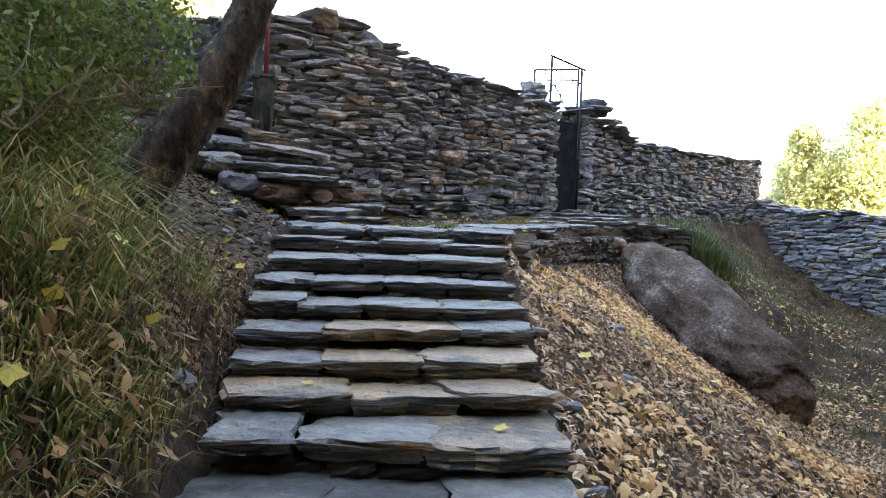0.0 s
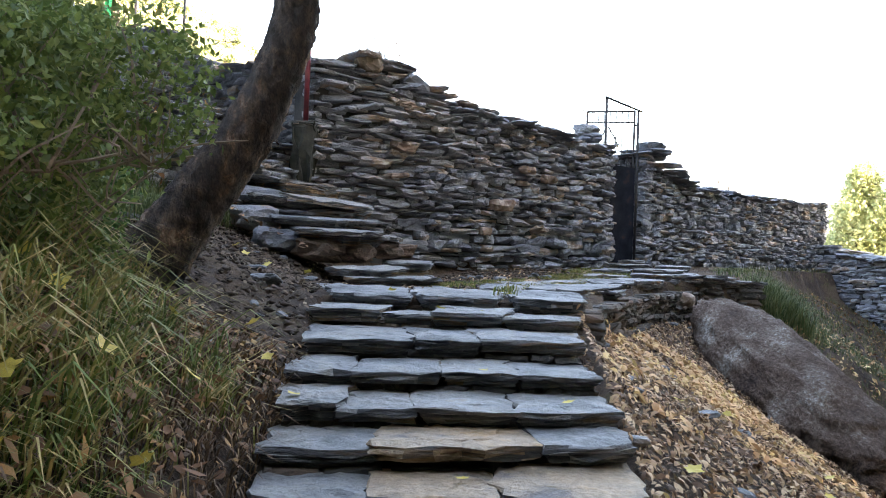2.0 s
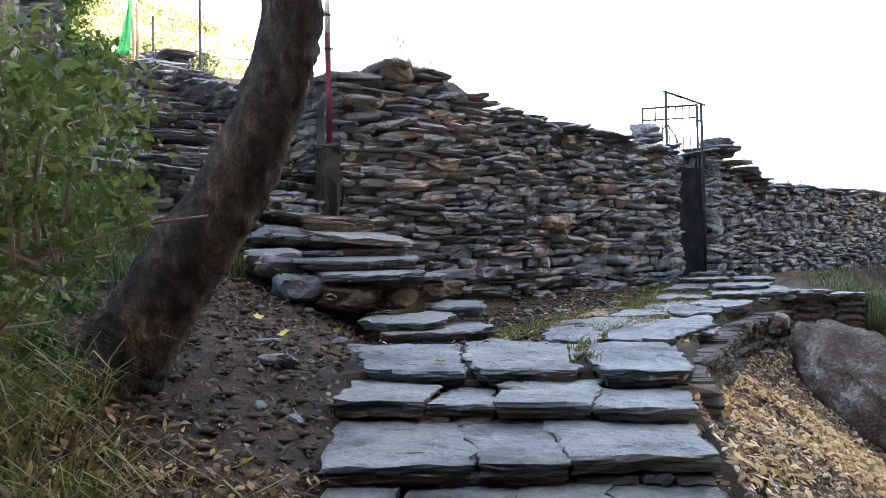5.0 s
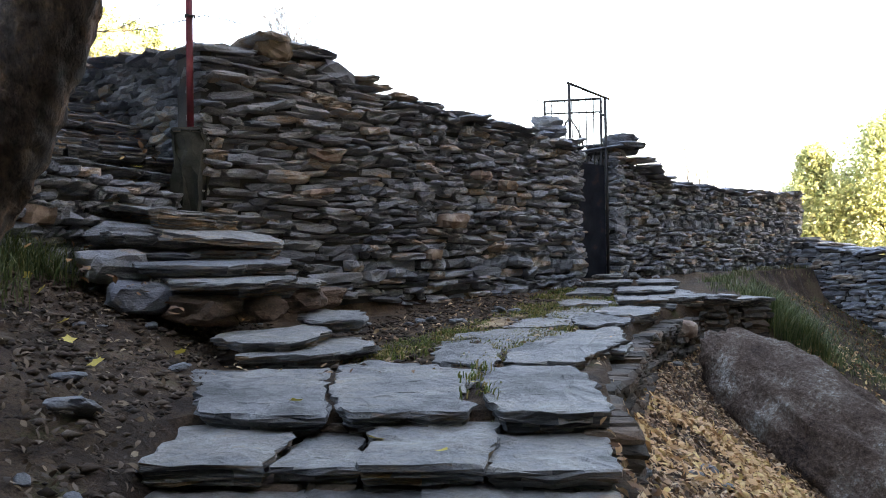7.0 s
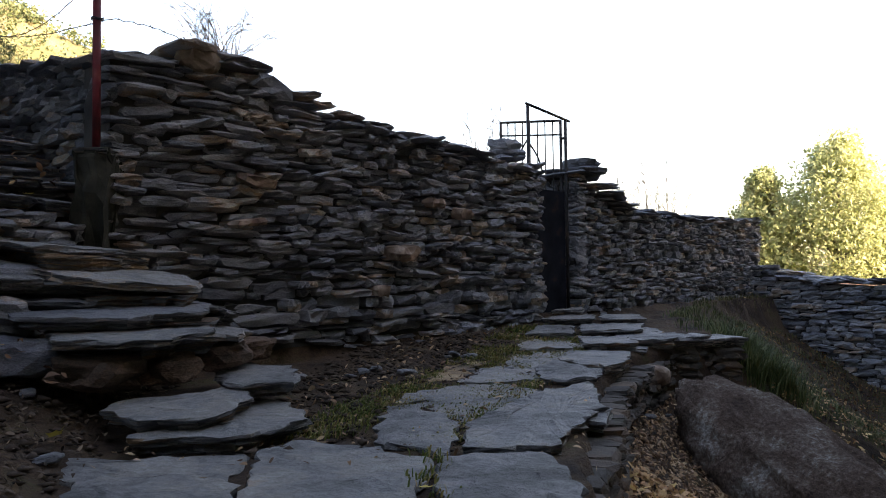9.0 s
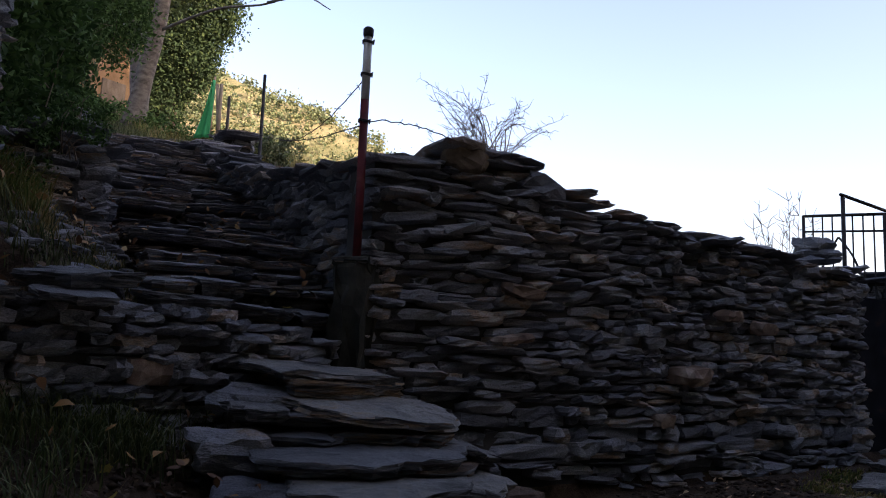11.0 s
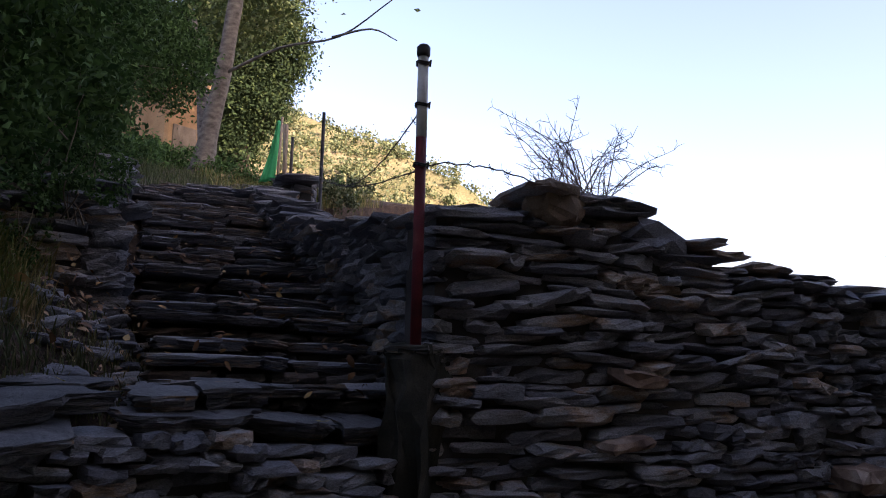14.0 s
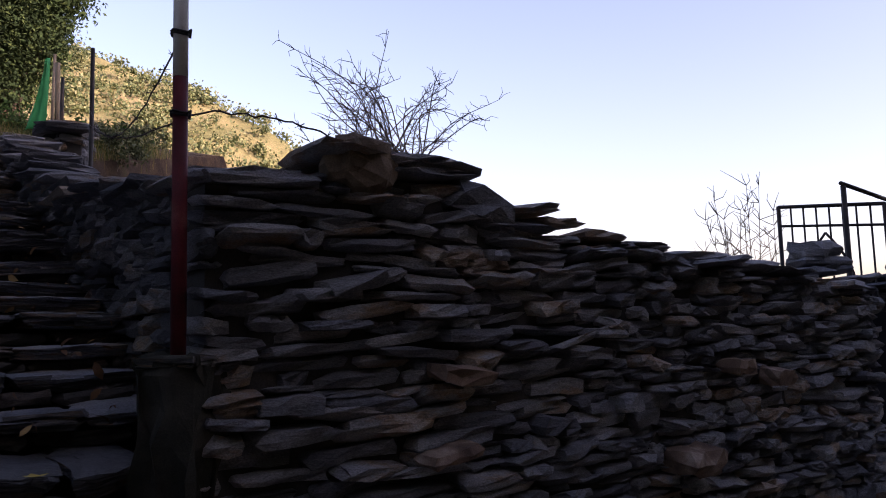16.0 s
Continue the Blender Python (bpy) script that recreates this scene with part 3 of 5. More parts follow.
# front edge of each step: left end, right end, height of tread
STEPS = [((-0.75, 0.1), (0.8, 0.2), -0.42), ((-0.78, 0.7), (0.78, 0.8), -0.29), ((-0.78, 1.3), (0.76, 1.42), -0.16), ((-0.8, 1.95), (0.75, 2.05), -0.03), ((-0.78, 2.55), (0.72, 2.65), 0.1), ((-0.75, 3.1), (0.72, 3.2), 0.22), ((-0.8, 3.66), (0.7, 3.78), 0.38),
         ((-0.78, 4.23), (0.62, 4.35), 0.51), ((-0.8, 4.55), (0.6, 4.92), 0.62), ((-0.88, 4.86), (0.54, 5.14), 0.71), ((-0.95, 5.18), (0.55, 5.56), 0.81), ((-1.0, 5.62), (0.55, 5.86), 0.92),
         ((-1.12, 6.12), (0.5, 6.28), 1.02), ((-1.17, 6.68), (0.47, 6.85), 1.13), ((-1.38, 7.6), (0.47, 7.45), 1.23)]
JOINTS = {7: (-0.44, 0.07), 8: (-0.29, 0.19), 9: (-0.47, 0.01), 10: (-0.5, 0.18), 11: (-0.74, -0.39, 0.06), 12: (-0.78, -0.32, 0.08), 13: (-0.53, -0.15), 14: (-0.87, -0.51, -0.03)}
ENDS = [s[:2] for s in STEPS[1:]] + [((-1.45, 8.33), (0.55, 8.08))]
rng = np.random.default_rng(23)
for si, ((a, b, z), (a2, b2)) in enumerate(zip(STEPS, ENDS)):
    step = thing("stone_step", "worn grey slate step of rough split slabs", "step", group="steps of the slate path")
    a, b, a2, b2 = map(lambda q: np.array(q, float), (a, b, a2, b2))
    cuts = [0.0] + [(x - a[0]) / (b[0] - a[0]) for x in JOINTS.get(si, (-0.3 + 0.1 * (si % 3), 0.2 + 0.05 * (si % 2)))] + [1.0]
    for ci, (c0, c1) in enumerate(zip(cuts, cuts[1:])):
        f0, f1 = a + (b - a) * (c0 + 0.006), a + (b - a) * (c1 - 0.006)
        g0, g1 = a2 + (b2 - a2) * (c0 + 0.006 + rng.normal() * 0.02 * (0 < c0)), a2 + (b2 - a2) * (c1 - 0.006 + rng.normal() * 0.02 * (c1 < 1))
        push = rng.normal() * 0.025
        back = (g0 - f0) / np.linalg.norm(g0 - f0)
        bm = slab_bm([f0 + back * push, (f0 + f1) / 2 + back * (push + rng.normal() * 0.02), f1 + back * (push + rng.normal() * 0.015), g1 + back * 0.08, g0 + back * 0.08], z + rng.normal() * 0.01, rng.uniform(0.065, 0.1), rng, 0.014, 0.09, 0.022, tilt=(rng.normal() * 0.008, rng.normal() * 0.012))
        # slabs where sun dapples fall: the tint carries that light
        warm_tinted = (si, ci) in ((7, 2), (8, 0), (8, 1), (8, 2), (9, 1), (9, 2), (10, 1))
        part("slab", bm, M_BUFF if warm_tinted else M_FLAG, step, "buff slab tinted for rust and sun dapples" if warm_tinted else "")
    stone_row(step, a, b, z - 0.11, 0.06, 0.22, rng, (0.1, 0.34), inset=0.035)

# landing flags and the paved path to the gate
FLAGS = [([(-1.52, 8.73), (-1.57, 9.06), (-0.93, 9.06), (-0.83, 8.73), (-0.73, 8.12), (-1.17, 8.14), (-1.34, 8.24)], 0), ([(-0.77, 8.62), (-0.1, 8.62), (-0.07, 8.15), (-0.62, 8.12), (-0.69, 8.24)], 0), ([(0.04, 9.3), (0.3, 9.36), (0.56, 9.38), (0.63, 9.08), (0.56, 8.06), (0.08, 8.06), (0.02, 8.39)], 0.01),
         ([(-1.93, 9.5), (-0.92, 9.55), (-0.93, 9.11), (-1.7, 9.13)], -0.02), ([(-0.88, 9.6), (-0.73, 9.83), (-0.32, 9.7), (0.0, 9.32), (-0.09, 8.68), (-0.79, 8.66)], -0.014), ([(-1.56, 9.63), (-1.66, 10.4), (-1.3, 10.9), (-0.94, 10.8), (-0.66, 10.05), (-0.92, 9.62)], 0.05),
         ([(0.16, 9.42), (0.26, 10.12), (0.74, 11.0), (1.3, 11.6), (1.15, 10.54), (0.6, 9.45)], 0.02), ([(-0.29, 9.74), (-0.25, 10.75), (-0.08, 10.82), (0.2, 10.17), (0.1, 9.42)], 0), ([(-0.22, 10.85), (-0.03, 11.34), (0.5, 11.6), (0.55, 10.75), (0.24, 10.25), (-0.06, 10.9)], -0.005),
         ([(0.34, 11.75), (0.55, 12.5), (0.85, 12.75), (0.93, 11.75), (0.56, 11.68)], 0), ([(0.96, 11.68), (1.0, 12.3), (1.25, 12.8), (1.55, 12.2), (1.4, 11.75)], 0.02), ([(0.8, 12.85), (1.0, 13.5), (1.5, 13.4), (1.3, 12.9), (1.0, 12.5)], 0), ([(1.3, 12.85), (1.6, 13.5), (2.15, 13.45), (1.85, 12.6), (1.6, 12.3)], 0.03),
         ([(1.05, 13.6), (1.2, 14.5), (1.75, 14.4), (1.6, 13.6)], 0.0), ([(1.7, 13.6), (1.85, 14.5), (2.5, 14.5), (2.3, 13.65)], 0.03), ([(1.25, 14.6), (1.6, 15.6), (2.0, 15.5), (1.8, 14.55)], 0.02), ([(1.9, 14.6), (2.1, 15.5), (2.9, 15.5), (2.6, 14.65)], 0.04), ([(1.65, 15.7), (1.95, 16.4), (2.5, 16.4), (2.3, 15.65)], 0.05), ([(2.4, 15.65), (2.6, 16.5), (3.1, 16.4), (2.95, 15.6)], 0.05), ([(1.9, 16.45), (2.1, 16.75), (2.45, 17.05), (2.35, 16.5)], 0.12)]
for poly, up in FLAGS:
    cx, cy = np.mean([p[0] for p in poly]), np.mean([p[1] for p in poly])
    zt = float(ramp_height(cy)) + up
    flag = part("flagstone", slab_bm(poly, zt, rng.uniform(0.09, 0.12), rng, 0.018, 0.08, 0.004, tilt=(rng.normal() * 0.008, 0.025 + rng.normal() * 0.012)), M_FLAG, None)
    tagged(flag, "large flat grey slate flagstone set in the path", "flagstone", "flagstones of the landing")
for k in range(22):
    cy = 10.3 + 5.0 * (k + rng.uniform(0, 1)) / 22
    cx = float(edge_right(cy)) - rng.uniform(0.12, 1.05)
    turn, r = rng.uniform(0, 6), rng.uniform(0.2, 0.33)
    poly = [(cx + r * rng.uniform(0.75, 1.2) * math.cos(turn + a), cy + r * 1.25 * rng.uniform(0.75, 1.2) * math.sin(turn + a)) for a in (0, 1.2, 2.3, 3.6, 5.0)]
    flag = part("small_flagstone", slab_bm(poly, float(ramp_height(cy)) - 0.012 - 0.004 * (k % 4), 0.07, rng, 0.02, tilt=(rng.normal() * 0.02, 0.025)), M_FLAG, None)
    tagged(flag, "small grey slate flag filling the paved path", "flagstone", "flagstones of the landing")
landing = thing("landing_edge", "rough stacked slate edging under the paved landing", "retaining edge", kind="structure")
for zz in (1.22, 1.16, 1.1):
    stone_row(landing, (-1.42, 8.34), (0.55, 8.08), zz, 0.06, 0.25, rng, inset=0.03 + (1.22 - zz) * 0.1)
for (xa, ya), (xb, yb) in (((0.56, 8.05), (0.66, 9.1)), ((0.62, 9.15), (1.05, 10.3)), ((1.05, 10.3), (1.5, 11.9)), ((1.5, 11.9), (2.15, 13.3)), ((2.15, 13.3), (3.0, 14.6))):
    for zz in np.arange(0.78, 1.23, 0.062):
        stone_row(landing, (xa, ya), (xb, yb), float(zz) + 0.03 * (ya - 8.0) / 2, 0.065, 0.26, rng, (0.14, 0.36), rng.uniform(-0.19, -0.11))

def lump(name, at, size, mat, label, turn=0.0, tilt=0.0, seed=0, rough=0.16, cat="stone"):
    bm = bmesh.new()
    bmesh.ops.create_icosphere(bm, subdivisions=3, radius=0.5)
    for w in bm.verts:
        c = w.co * 2
        w.co = Vector([math.copysign(abs(q) ** 0.75, q) / 2 for q in c]) * (1 + rough * noise.fractal(c * 1.4 + Vector((seed, 0, 0)), 1.0, 2.0, 3))
    ob = part(name, bm, mat, None)
    ob.matrix_basis = Matrix.LocRotScale(at, Euler((0, tilt, turn)), size)
    return tagged(ob, label, cat)


# raised slabs on the left that begin the upper way
rng = np.random.default_rng(31)


def slab_thing(poly, z, thick, label, tilt=(0, 0), mat=None, name="slate_slab"):
    mid = np.mean(poly, axis=0)
    ragged = []
    for p, q in zip(poly, poly[1:] + poly[:1]):
        ragged += [p, tuple((np.array(p) + q) / 2 + ((np.array(p) + q) / 2 - mid) * rng.uniform(-0.1, 0.14))]
    ob = part(name, slab_bm(ragged, z, thick, rng, 0.026, 0.08, tilt=tilt), mat or M_FLAG, None)
    return tagged(ob, label, "stone slab", "loose slabs of the upper way")


def in_uv(poly):
    return [uv(u, v) for u, v in poly]


slab_thing([(-1.86, 10.05), (-1.78, 10.4), (-1.22, 10.7), (-1.04, 10.3), (-1.14, 9.85), (-1.55, 9.75)], 1.52, 0.08, "grey slate slab raised on the landing", (0.01, 0.05))
slab_thing([(-1.44, 10.95), (-1.38, 11.5), (-0.95, 11.3), (-0.82, 10.6), (-1.14, 10.5)], 1.6, 0.1, "small grey slate slab raised on the landing", (0.0, 0.04))
slab_thing([(0.05, 11.95), (0.25, 12.8), (0.72, 13.2), (0.5, 12.6), (0.3, 11.95)], 1.425, 0.06, "worn buff slab flush with the grassy landing", (0.0, 0.03), M_OCHRE)
# outline along and across the pile, height, thickness, lean, material
PILE = [([(-1.2, -0.62), (-0.95, -0.9), (-0.5, -0.95), (-0.08, -0.76), (-0.12, -0.3), (-0.95, -0.15)], 2.5, 0.05, (-0.05, 0.09), M_FLAG), ([(-1.0, -0.85), (-0.5, -0.92), (-0.02, -0.72), (-0.1, -0.2), (-0.9, -0.1)], 2.435, 0.1, (-0.04, 0.05), M_OCHRE),
        ([(-0.95, -0.98), (-0.5, -1.28), (-0.05, -1.3), (0.12, -1.13), (0.0, -0.72), (-0.32, -0.6), (-0.9, -0.6)], 2.29, 0.055, (-0.03, 0.19), M_FLAG), ([(-1.3, -0.8), (-1.2, -1.06), (-0.98, -1.12), (-0.92, -0.85), (-1.1, -0.55)], 2.29, 0.07, (0.0, 0.12), M_FLAG),
        ([(-1.25, -0.75), (-0.7, -1.1), (-0.3, -1.1), (0.05, -0.85), (-0.1, -0.3), (-1.1, -0.25)], 2.25, 0.07, (0.0, 0.04), M_SLAB), ([(-0.72, -1.22), (-0.2, -1.36), (0.06, -1.24), (0.1, -0.7), (-0.7, -0.6)], 2.15, 0.085, (0.02, 0.06), M_RUBBLE), ([(-1.15, -1.0), (-0.78, -1.22), (-0.6, -1.1), (-0.5, -0.7), (-1.1, -0.6)], 2.13, 0.07, (0.0, 0.1), M_SLAB),
        ([(0.0, -1.2), (0.18, -1.46), (0.4, -1.22), (0.34, -0.85), (0.05, -0.8)], 2.05, 0.11, (-0.22, 0.08), M_FLAG), ([(-1.2, -1.46), (-0.65, -1.68), (0.02, -1.5), (0.1, -0.95), (-1.1, -0.85)], 2.05, 0.08, (0.02, 0.09), M_SLAB), ([(-0.8, -1.5), (-0.1, -1.62), (0.2, -1.3), (0.1, -0.9), (-0.8, -0.9)], 1.97, 0.07, (0.0, 0.03), M_RUBBLE),
        ([(-1.18, -1.6), (-0.75, -1.93), (-0.25, -1.92), (-0.05, -1.7), (0.02, -1.2), (-1.0, -1.1)], 1.92, 0.055, (0.02, 0.07), M_FLAG), ([(-0.3, -1.55), (0.02, -1.82), (0.32, -1.5), (0.25, -1.1), (-0.2, -1.0)], 1.9, 0.05, (-0.06, 0.09), M_FLAG), ([(-1.05, -1.5), (-0.4, -1.72), (0.15, -1.5), (0.2, -0.9), (-1.0, -0.9)], 1.84, 0.09, (0.0, 0.02), M_SLAB)]
for i, (poly, z, th, lean, mat) in enumerate(PILE):
    lean_xy = np.array(lean) @ np.stack([U, V])
    turn, (mu, mv) = rng.normal() * 0.11, np.mean(poly, axis=0)
    poly = [(mu + ((u - mu) * math.cos(turn) - (v - mv) * math.sin(turn)) * rng.uniform(0.9, 1.06), mv + ((u - mu) * math.sin(turn) + (v - mv) * math.cos(turn)) * rng.uniform(0.88, 1.06)) for u, v in poly]
    slab_thing(in_uv(poly), z, th, "rough slate slab in a stacked pile" if i else "split ochre-edged slate slab topping the pile", (float(lean_xy[0]), float(lean_xy[1])), mat)
for u, v, z, sz in ((-0.85, -1.6, 1.68, (0.5, 0.45, 0.24)), (-0.4, -1.62, 1.67, (0.42, 0.4, 0.22)), (0.05, -1.5, 1.72, (0.45, 0.4, 0.2)), (0.4, -1.35, 1.72, (0.36, 0.3, 0.17)), (-1.2, -1.3, 1.78, (0.45, 0.4, 0.26)), (-0.6, -1.2, 1.75, (0.7, 0.5, 0.3)), (0.1, -1.0, 1.78, (0.55, 0.5, 0.3)), (-0.5, -0.8, 2.05, (1.1, 0.6, 0.26)), (-0.95, -0.6, 2.28, (0.7, 0.5, 0.2)), (-0.5, -0.4, 2.28, (0.9, 0.5, 0.2)), (0.3, -0.85, 1.86, (0.5, 0.45, 0.22)), (-1.25, -0.9, 2.02, (0.5, 0.45, 0.28))):
    x, y = uv(u, v)
    lump("pile_stone", (x, y, z), (sz[0] * 1.05, sz[1], sz[2]), M_RUBBLE if z < 1.77 else M_STONE, "reddish brown rubble stone under the slab pile", WALL_TURN + rng.normal() * 0.15, rng.normal() * 0.06, u * 5 + v * 3, 0.34)
CAPS = [([(-3.05, -0.9), (-2.75, -0.98), (-2.55, -0.8), (-2.65, -0.45), (-3.0, -0.45)], 3.02, 0.09), ([(-2.48, -0.66), (-2.2, -0.8), (-1.74, -0.42), (-1.9, -0.15), (-2.3, -0.2)], 3.03, 0.09), ([(-3.2, -1.15), (-2.75, -1.2), (-2.45, -1.0), (-2.5, -0.6), (-3.1, -0.5)], 2.9, 0.06), ([(-2.35, -0.98), (-2.1, -0.95), (-1.88, -0.66), (-2.0, -0.3), (-2.4, -0.5)], 2.9, 0.05), ([(-1.68, -0.26), (-1.36, -0.2), (-1.36, 0.32), (-1.66, 0.3)], 3.06, 0.1),
        ([(-1.34, -0.16), (-1.0, 0.1), (-0.94, 0.28), (-1.2, 0.5), (-1.36, 0.3)], 3.1, 0.13), ([(-1.12, 0.0), (-0.78, -0.14), (-0.62, -0.06), (-0.6, 0.48), (-1.02, 0.45)], 2.92, 0.12), ([(-0.6, -0.08), (-0.24, 0.05), (-0.3, 0.5), (-0.58, 0.5)], 2.91, 0.1), ([(-1.75, -0.4), (-1.2, -0.25), (-1.0, 0.2), (-1.7, 0.3)], 2.96, 0.09),
        ([(-2.35, 0.1), (-1.9, 0.0), (-1.75, 0.4), (-2.2, 0.5)], 3.1, 0.08)]
for poly, z, th in CAPS:
    slab_thing(in_uv(poly), z, th, "flat dark slate slab capping the retaining wall", tuple(float(q) for q in (np.array((-0.05 + rng.normal() * 0.04, (0.11 if poly[0][0] < -1.5 else 0.07) + rng.normal() * 0.04)) @ np.stack([U, V]))), M_SLAB)

for _ in range(46):
    u, v = rng.uniform(-2.5, -1.55), rng.uniform(0.25, 2.0)
    x, y = uv(u, v)
    r = rng.uniform(0.05, 0.17)
    lump("bank_stone", (x, y, gz(x, y) + r * 0.05), (r * 2.0, r * 1.4, r * 0.6), M_STONE, "loose dark slate rubble on the bank", rng.uniform(0, 6), rng.normal() * 0.2, u * 7, 0.3)
# upper steps climbing away, bending with the path above
for i in range(34):
    v = 0.35 + 0.41 * i
    z = (2.95 + 0.38 * v) if v < 8 else 2.95 + 3.04 + 0.27 * (v - 8)
    bend = 0.37 * max(0.0, v - 7.6)
    step = thing("upper_step", "rough dark slate step in the upper stair", "step", group="steps of the upper stair")
    wide = -1.58 + rng.normal() * 0.05 + bend
    edge = bend + rng.normal() * 0.03
    n = int(rng.integers(2, 4))
    cuts = [wide] + sorted(wide + (edge - wide) * float(np.clip((k + 1) / n + rng.normal() * 0.1, 0.15, 0.85)) for k in range(n - 1)) + [edge]
    for c0, c1 in zip(cuts, cuts[1:]):
        f = v + rng.normal() * 0.07
        bm = slab_bm([uv(c0 + 0.01, f), uv((c0 + c1) / 2, f - 0.03 + rng.normal() * 0.04), uv(c1 - 0.01, f + rng.normal() * 0.06), uv(c1 - 0.01, v + 0.55), uv(c0 + 0.01, v + 0.55)], z + rng.normal() * 0.03, rng.uniform(0.045, 0.1), rng, 0.025, 0.13, tilt=(rng.normal() * 0.03, rng.normal() * 0.03))
        part("slab", bm, M_STONE, step)
    if i < 20:
        stone_row(step, uv(wide, v), uv(edge, v), z - 0.11, 0.07, 0.3, rng, (0.15, 0.6), 0.05)

# large boulder
bm = bmesh.new()
bmesh.ops.create_icosphere(bm, subdivisions=6, radius=1)
for w in bm.verts:
    c = w.co.copy()
    p = Vector([math.copysign(abs(q) ** 0.8, q) for q in c])
    d = 1 + 0.13 * noise.fractal(c * 1.3 + Vector((3, 1, 0)), 1.0, 2.0, 3) + 0.06 * noise.fractal(Vector((c.x * 7, c.y * 4, c.z * 4)), 0.7, 2.1, 6) - 0.06 * max(0, noise.noise(Vector((c.x * 5, c.y * 2, c.z * 2 + 3)))) + 0.05 * abs(noise.noise(c * 2.3 + Vector((0, 4, 0))))
    w.co = Vector((p.x * 1.98, (p.y - 0.1 * c.z) * 0.66 * (1 - 0.2 * max(c.z, 0)), p.z * (0.56 - 0.12 * c.x))) * d
boulder = part("boulder", bm, M_BOULDER, None, smooth=True)
BA, BB = Vector((2.8, 13.1, 0.82)), Vector((3.56, 9.65, -0.4))
bx = (BB - BA).normalized()
by = Vector((0, 0, 1)).cross(bx).normalized()
boulder.matrix_basis = Matrix.Translation((BA + BB) / 2) @ Matrix((bx, by, bx.cross(by))).transposed().to_4x4()
tagged(boulder, "large brown granite boulder with a pale ridge lying on leafy slope", "boulder")
# bench slabs beside the gate path
for poly, z, th in (([(2.35, 13.9), (3.2, 14.2), (3.0, 15.2), (2.3, 14.9)], 1.56, 0.1), ([(3.1, 14.5), (3.95, 14.8), (3.75, 15.6), (2.95, 15.2)], 1.5, 0.1)):
    slab_thing(poly, z, th, "thick grey slate slab at the path edge")
    for k in range(6):
        stone_row(landing, poly[0], poly[1], z - 0.15 - 0.09 * k, 0.09, 0.5, rng, (0.25, 0.5), 0.05)
        stone_row(landing, poly[1], poly[2], z - 0.15 - 0.09 * k, 0.09, 0.4, rng, (0.25, 0.5), 0.05)


# ---- trees ----
def tree(name, label, trunk_pts, radii, limbs, crown, leaf, mat, bark, rng, sides=12, wobble=0.18, crust=0.0):
    """trunk, limbs as tubes, and a crown of leaves scattered in uneven clumps. crown: list of (centre, radius, count)."""
    t = thing(name, label, "tree")
    pts = smooth_line(trunk_pts, 16 if crust else 5)
    rad = np.interp(np.linspace(0, 1, len(pts)), np.linspace(0, 1, len(radii)), radii)
    tube("trunk", pts, rad, bark, t, sides, wobble * (0.4 if crust else 1), crust=crust)
    for lp, r0, r1 in limbs:
        q = smooth_line(lp, 4)
        tube("limb", q, np.linspace(r0, r1, len(q)), bark, t, 7, 0.1)
    if crown:
        cs = []
        for c, r, n in crown:
            k = max(6, n // 45)
            dirs = rng.normal(size=(k, 3))
            dirs /= np.linalg.norm(dirs, axis=1)[:, None]
            sub = np.array(c) + dirs * np.array(r) * rng.uniform(0.35, 1.0, (k, 1)) ** 0.5
            pick = sub[rng.integers(0, k, n)]
            cs.append(pick + rng.normal(size=(n, 3)) * np.mean(r) * 0.17)
        v, f = leaf_cloud(rng, np.concatenate(cs), leaf)
        fast_mesh("crown", v, f, mat, t)
    return t


rng = np.random.default_rng(5)
# crowns of the next two trees are unseen, spread wide to block sky light
tree("leaning_tree", "leaning rough brown tree trunk on the grassy bank", [(-2.5, 6.9, 1.0), (-2.36, 6.98, 1.35), (-2.18, 7.04, 1.65), (-1.98, 7.08, 1.96), (-1.73, 7.1, 2.32), (-1.57, 7.12, 2.66), (-1.46, 7.14, 2.98), (-1.4, 7.16, 3.4), (-1.3, 7.2, 4.2), (-0.95, 7.2, 5.5), (-0.5, 7.2, 7.2)], [0.3, 0.26, 0.215, 0.19, 0.172, 0.16, 0.152, 0.146, 0.135, 0.12, 0.09],
     [([(-0.9, 7.2, 5.5), (-1.6, 7.5, 6.8), (-2.6, 8.0, 8.2)], 0.07, 0.03), ([(-0.6, 7.2, 6.6), (0.4, 7.6, 7.8), (1.2, 8.4, 8.8)], 0.06, 0.03)], [((-1.0, 7.6, 9.2), (4.2, 4.0, 1.5), 7000)], 0.2, M_OLIVE, M_BARK, rng, 64, 0.22, 0.014)
tree("pale_tree", "pale grey tree trunk with dark scars", [(-4.84, 9.46, 2.4), (-4.86, 9.47, 3.4), (-4.9, 9.47, 5.0), (-4.9, 9.5, 7.5), (-4.9, 9.5, 9.5)], [0.36, 0.29, 0.27, 0.24, 0.18],
     [([(-4.9, 9.5, 7.0), (-4.2, 10.5, 8.0), (-3.6, 11.6, 8.6)], 0.1, 0.03)], [((-5.2, 8.3, 10.2), (3.6, 3.6, 1.7), 5500)], 0.2, M_OLIVE, M_BARK_PALE, rng, 48, 0.2, 0.007)
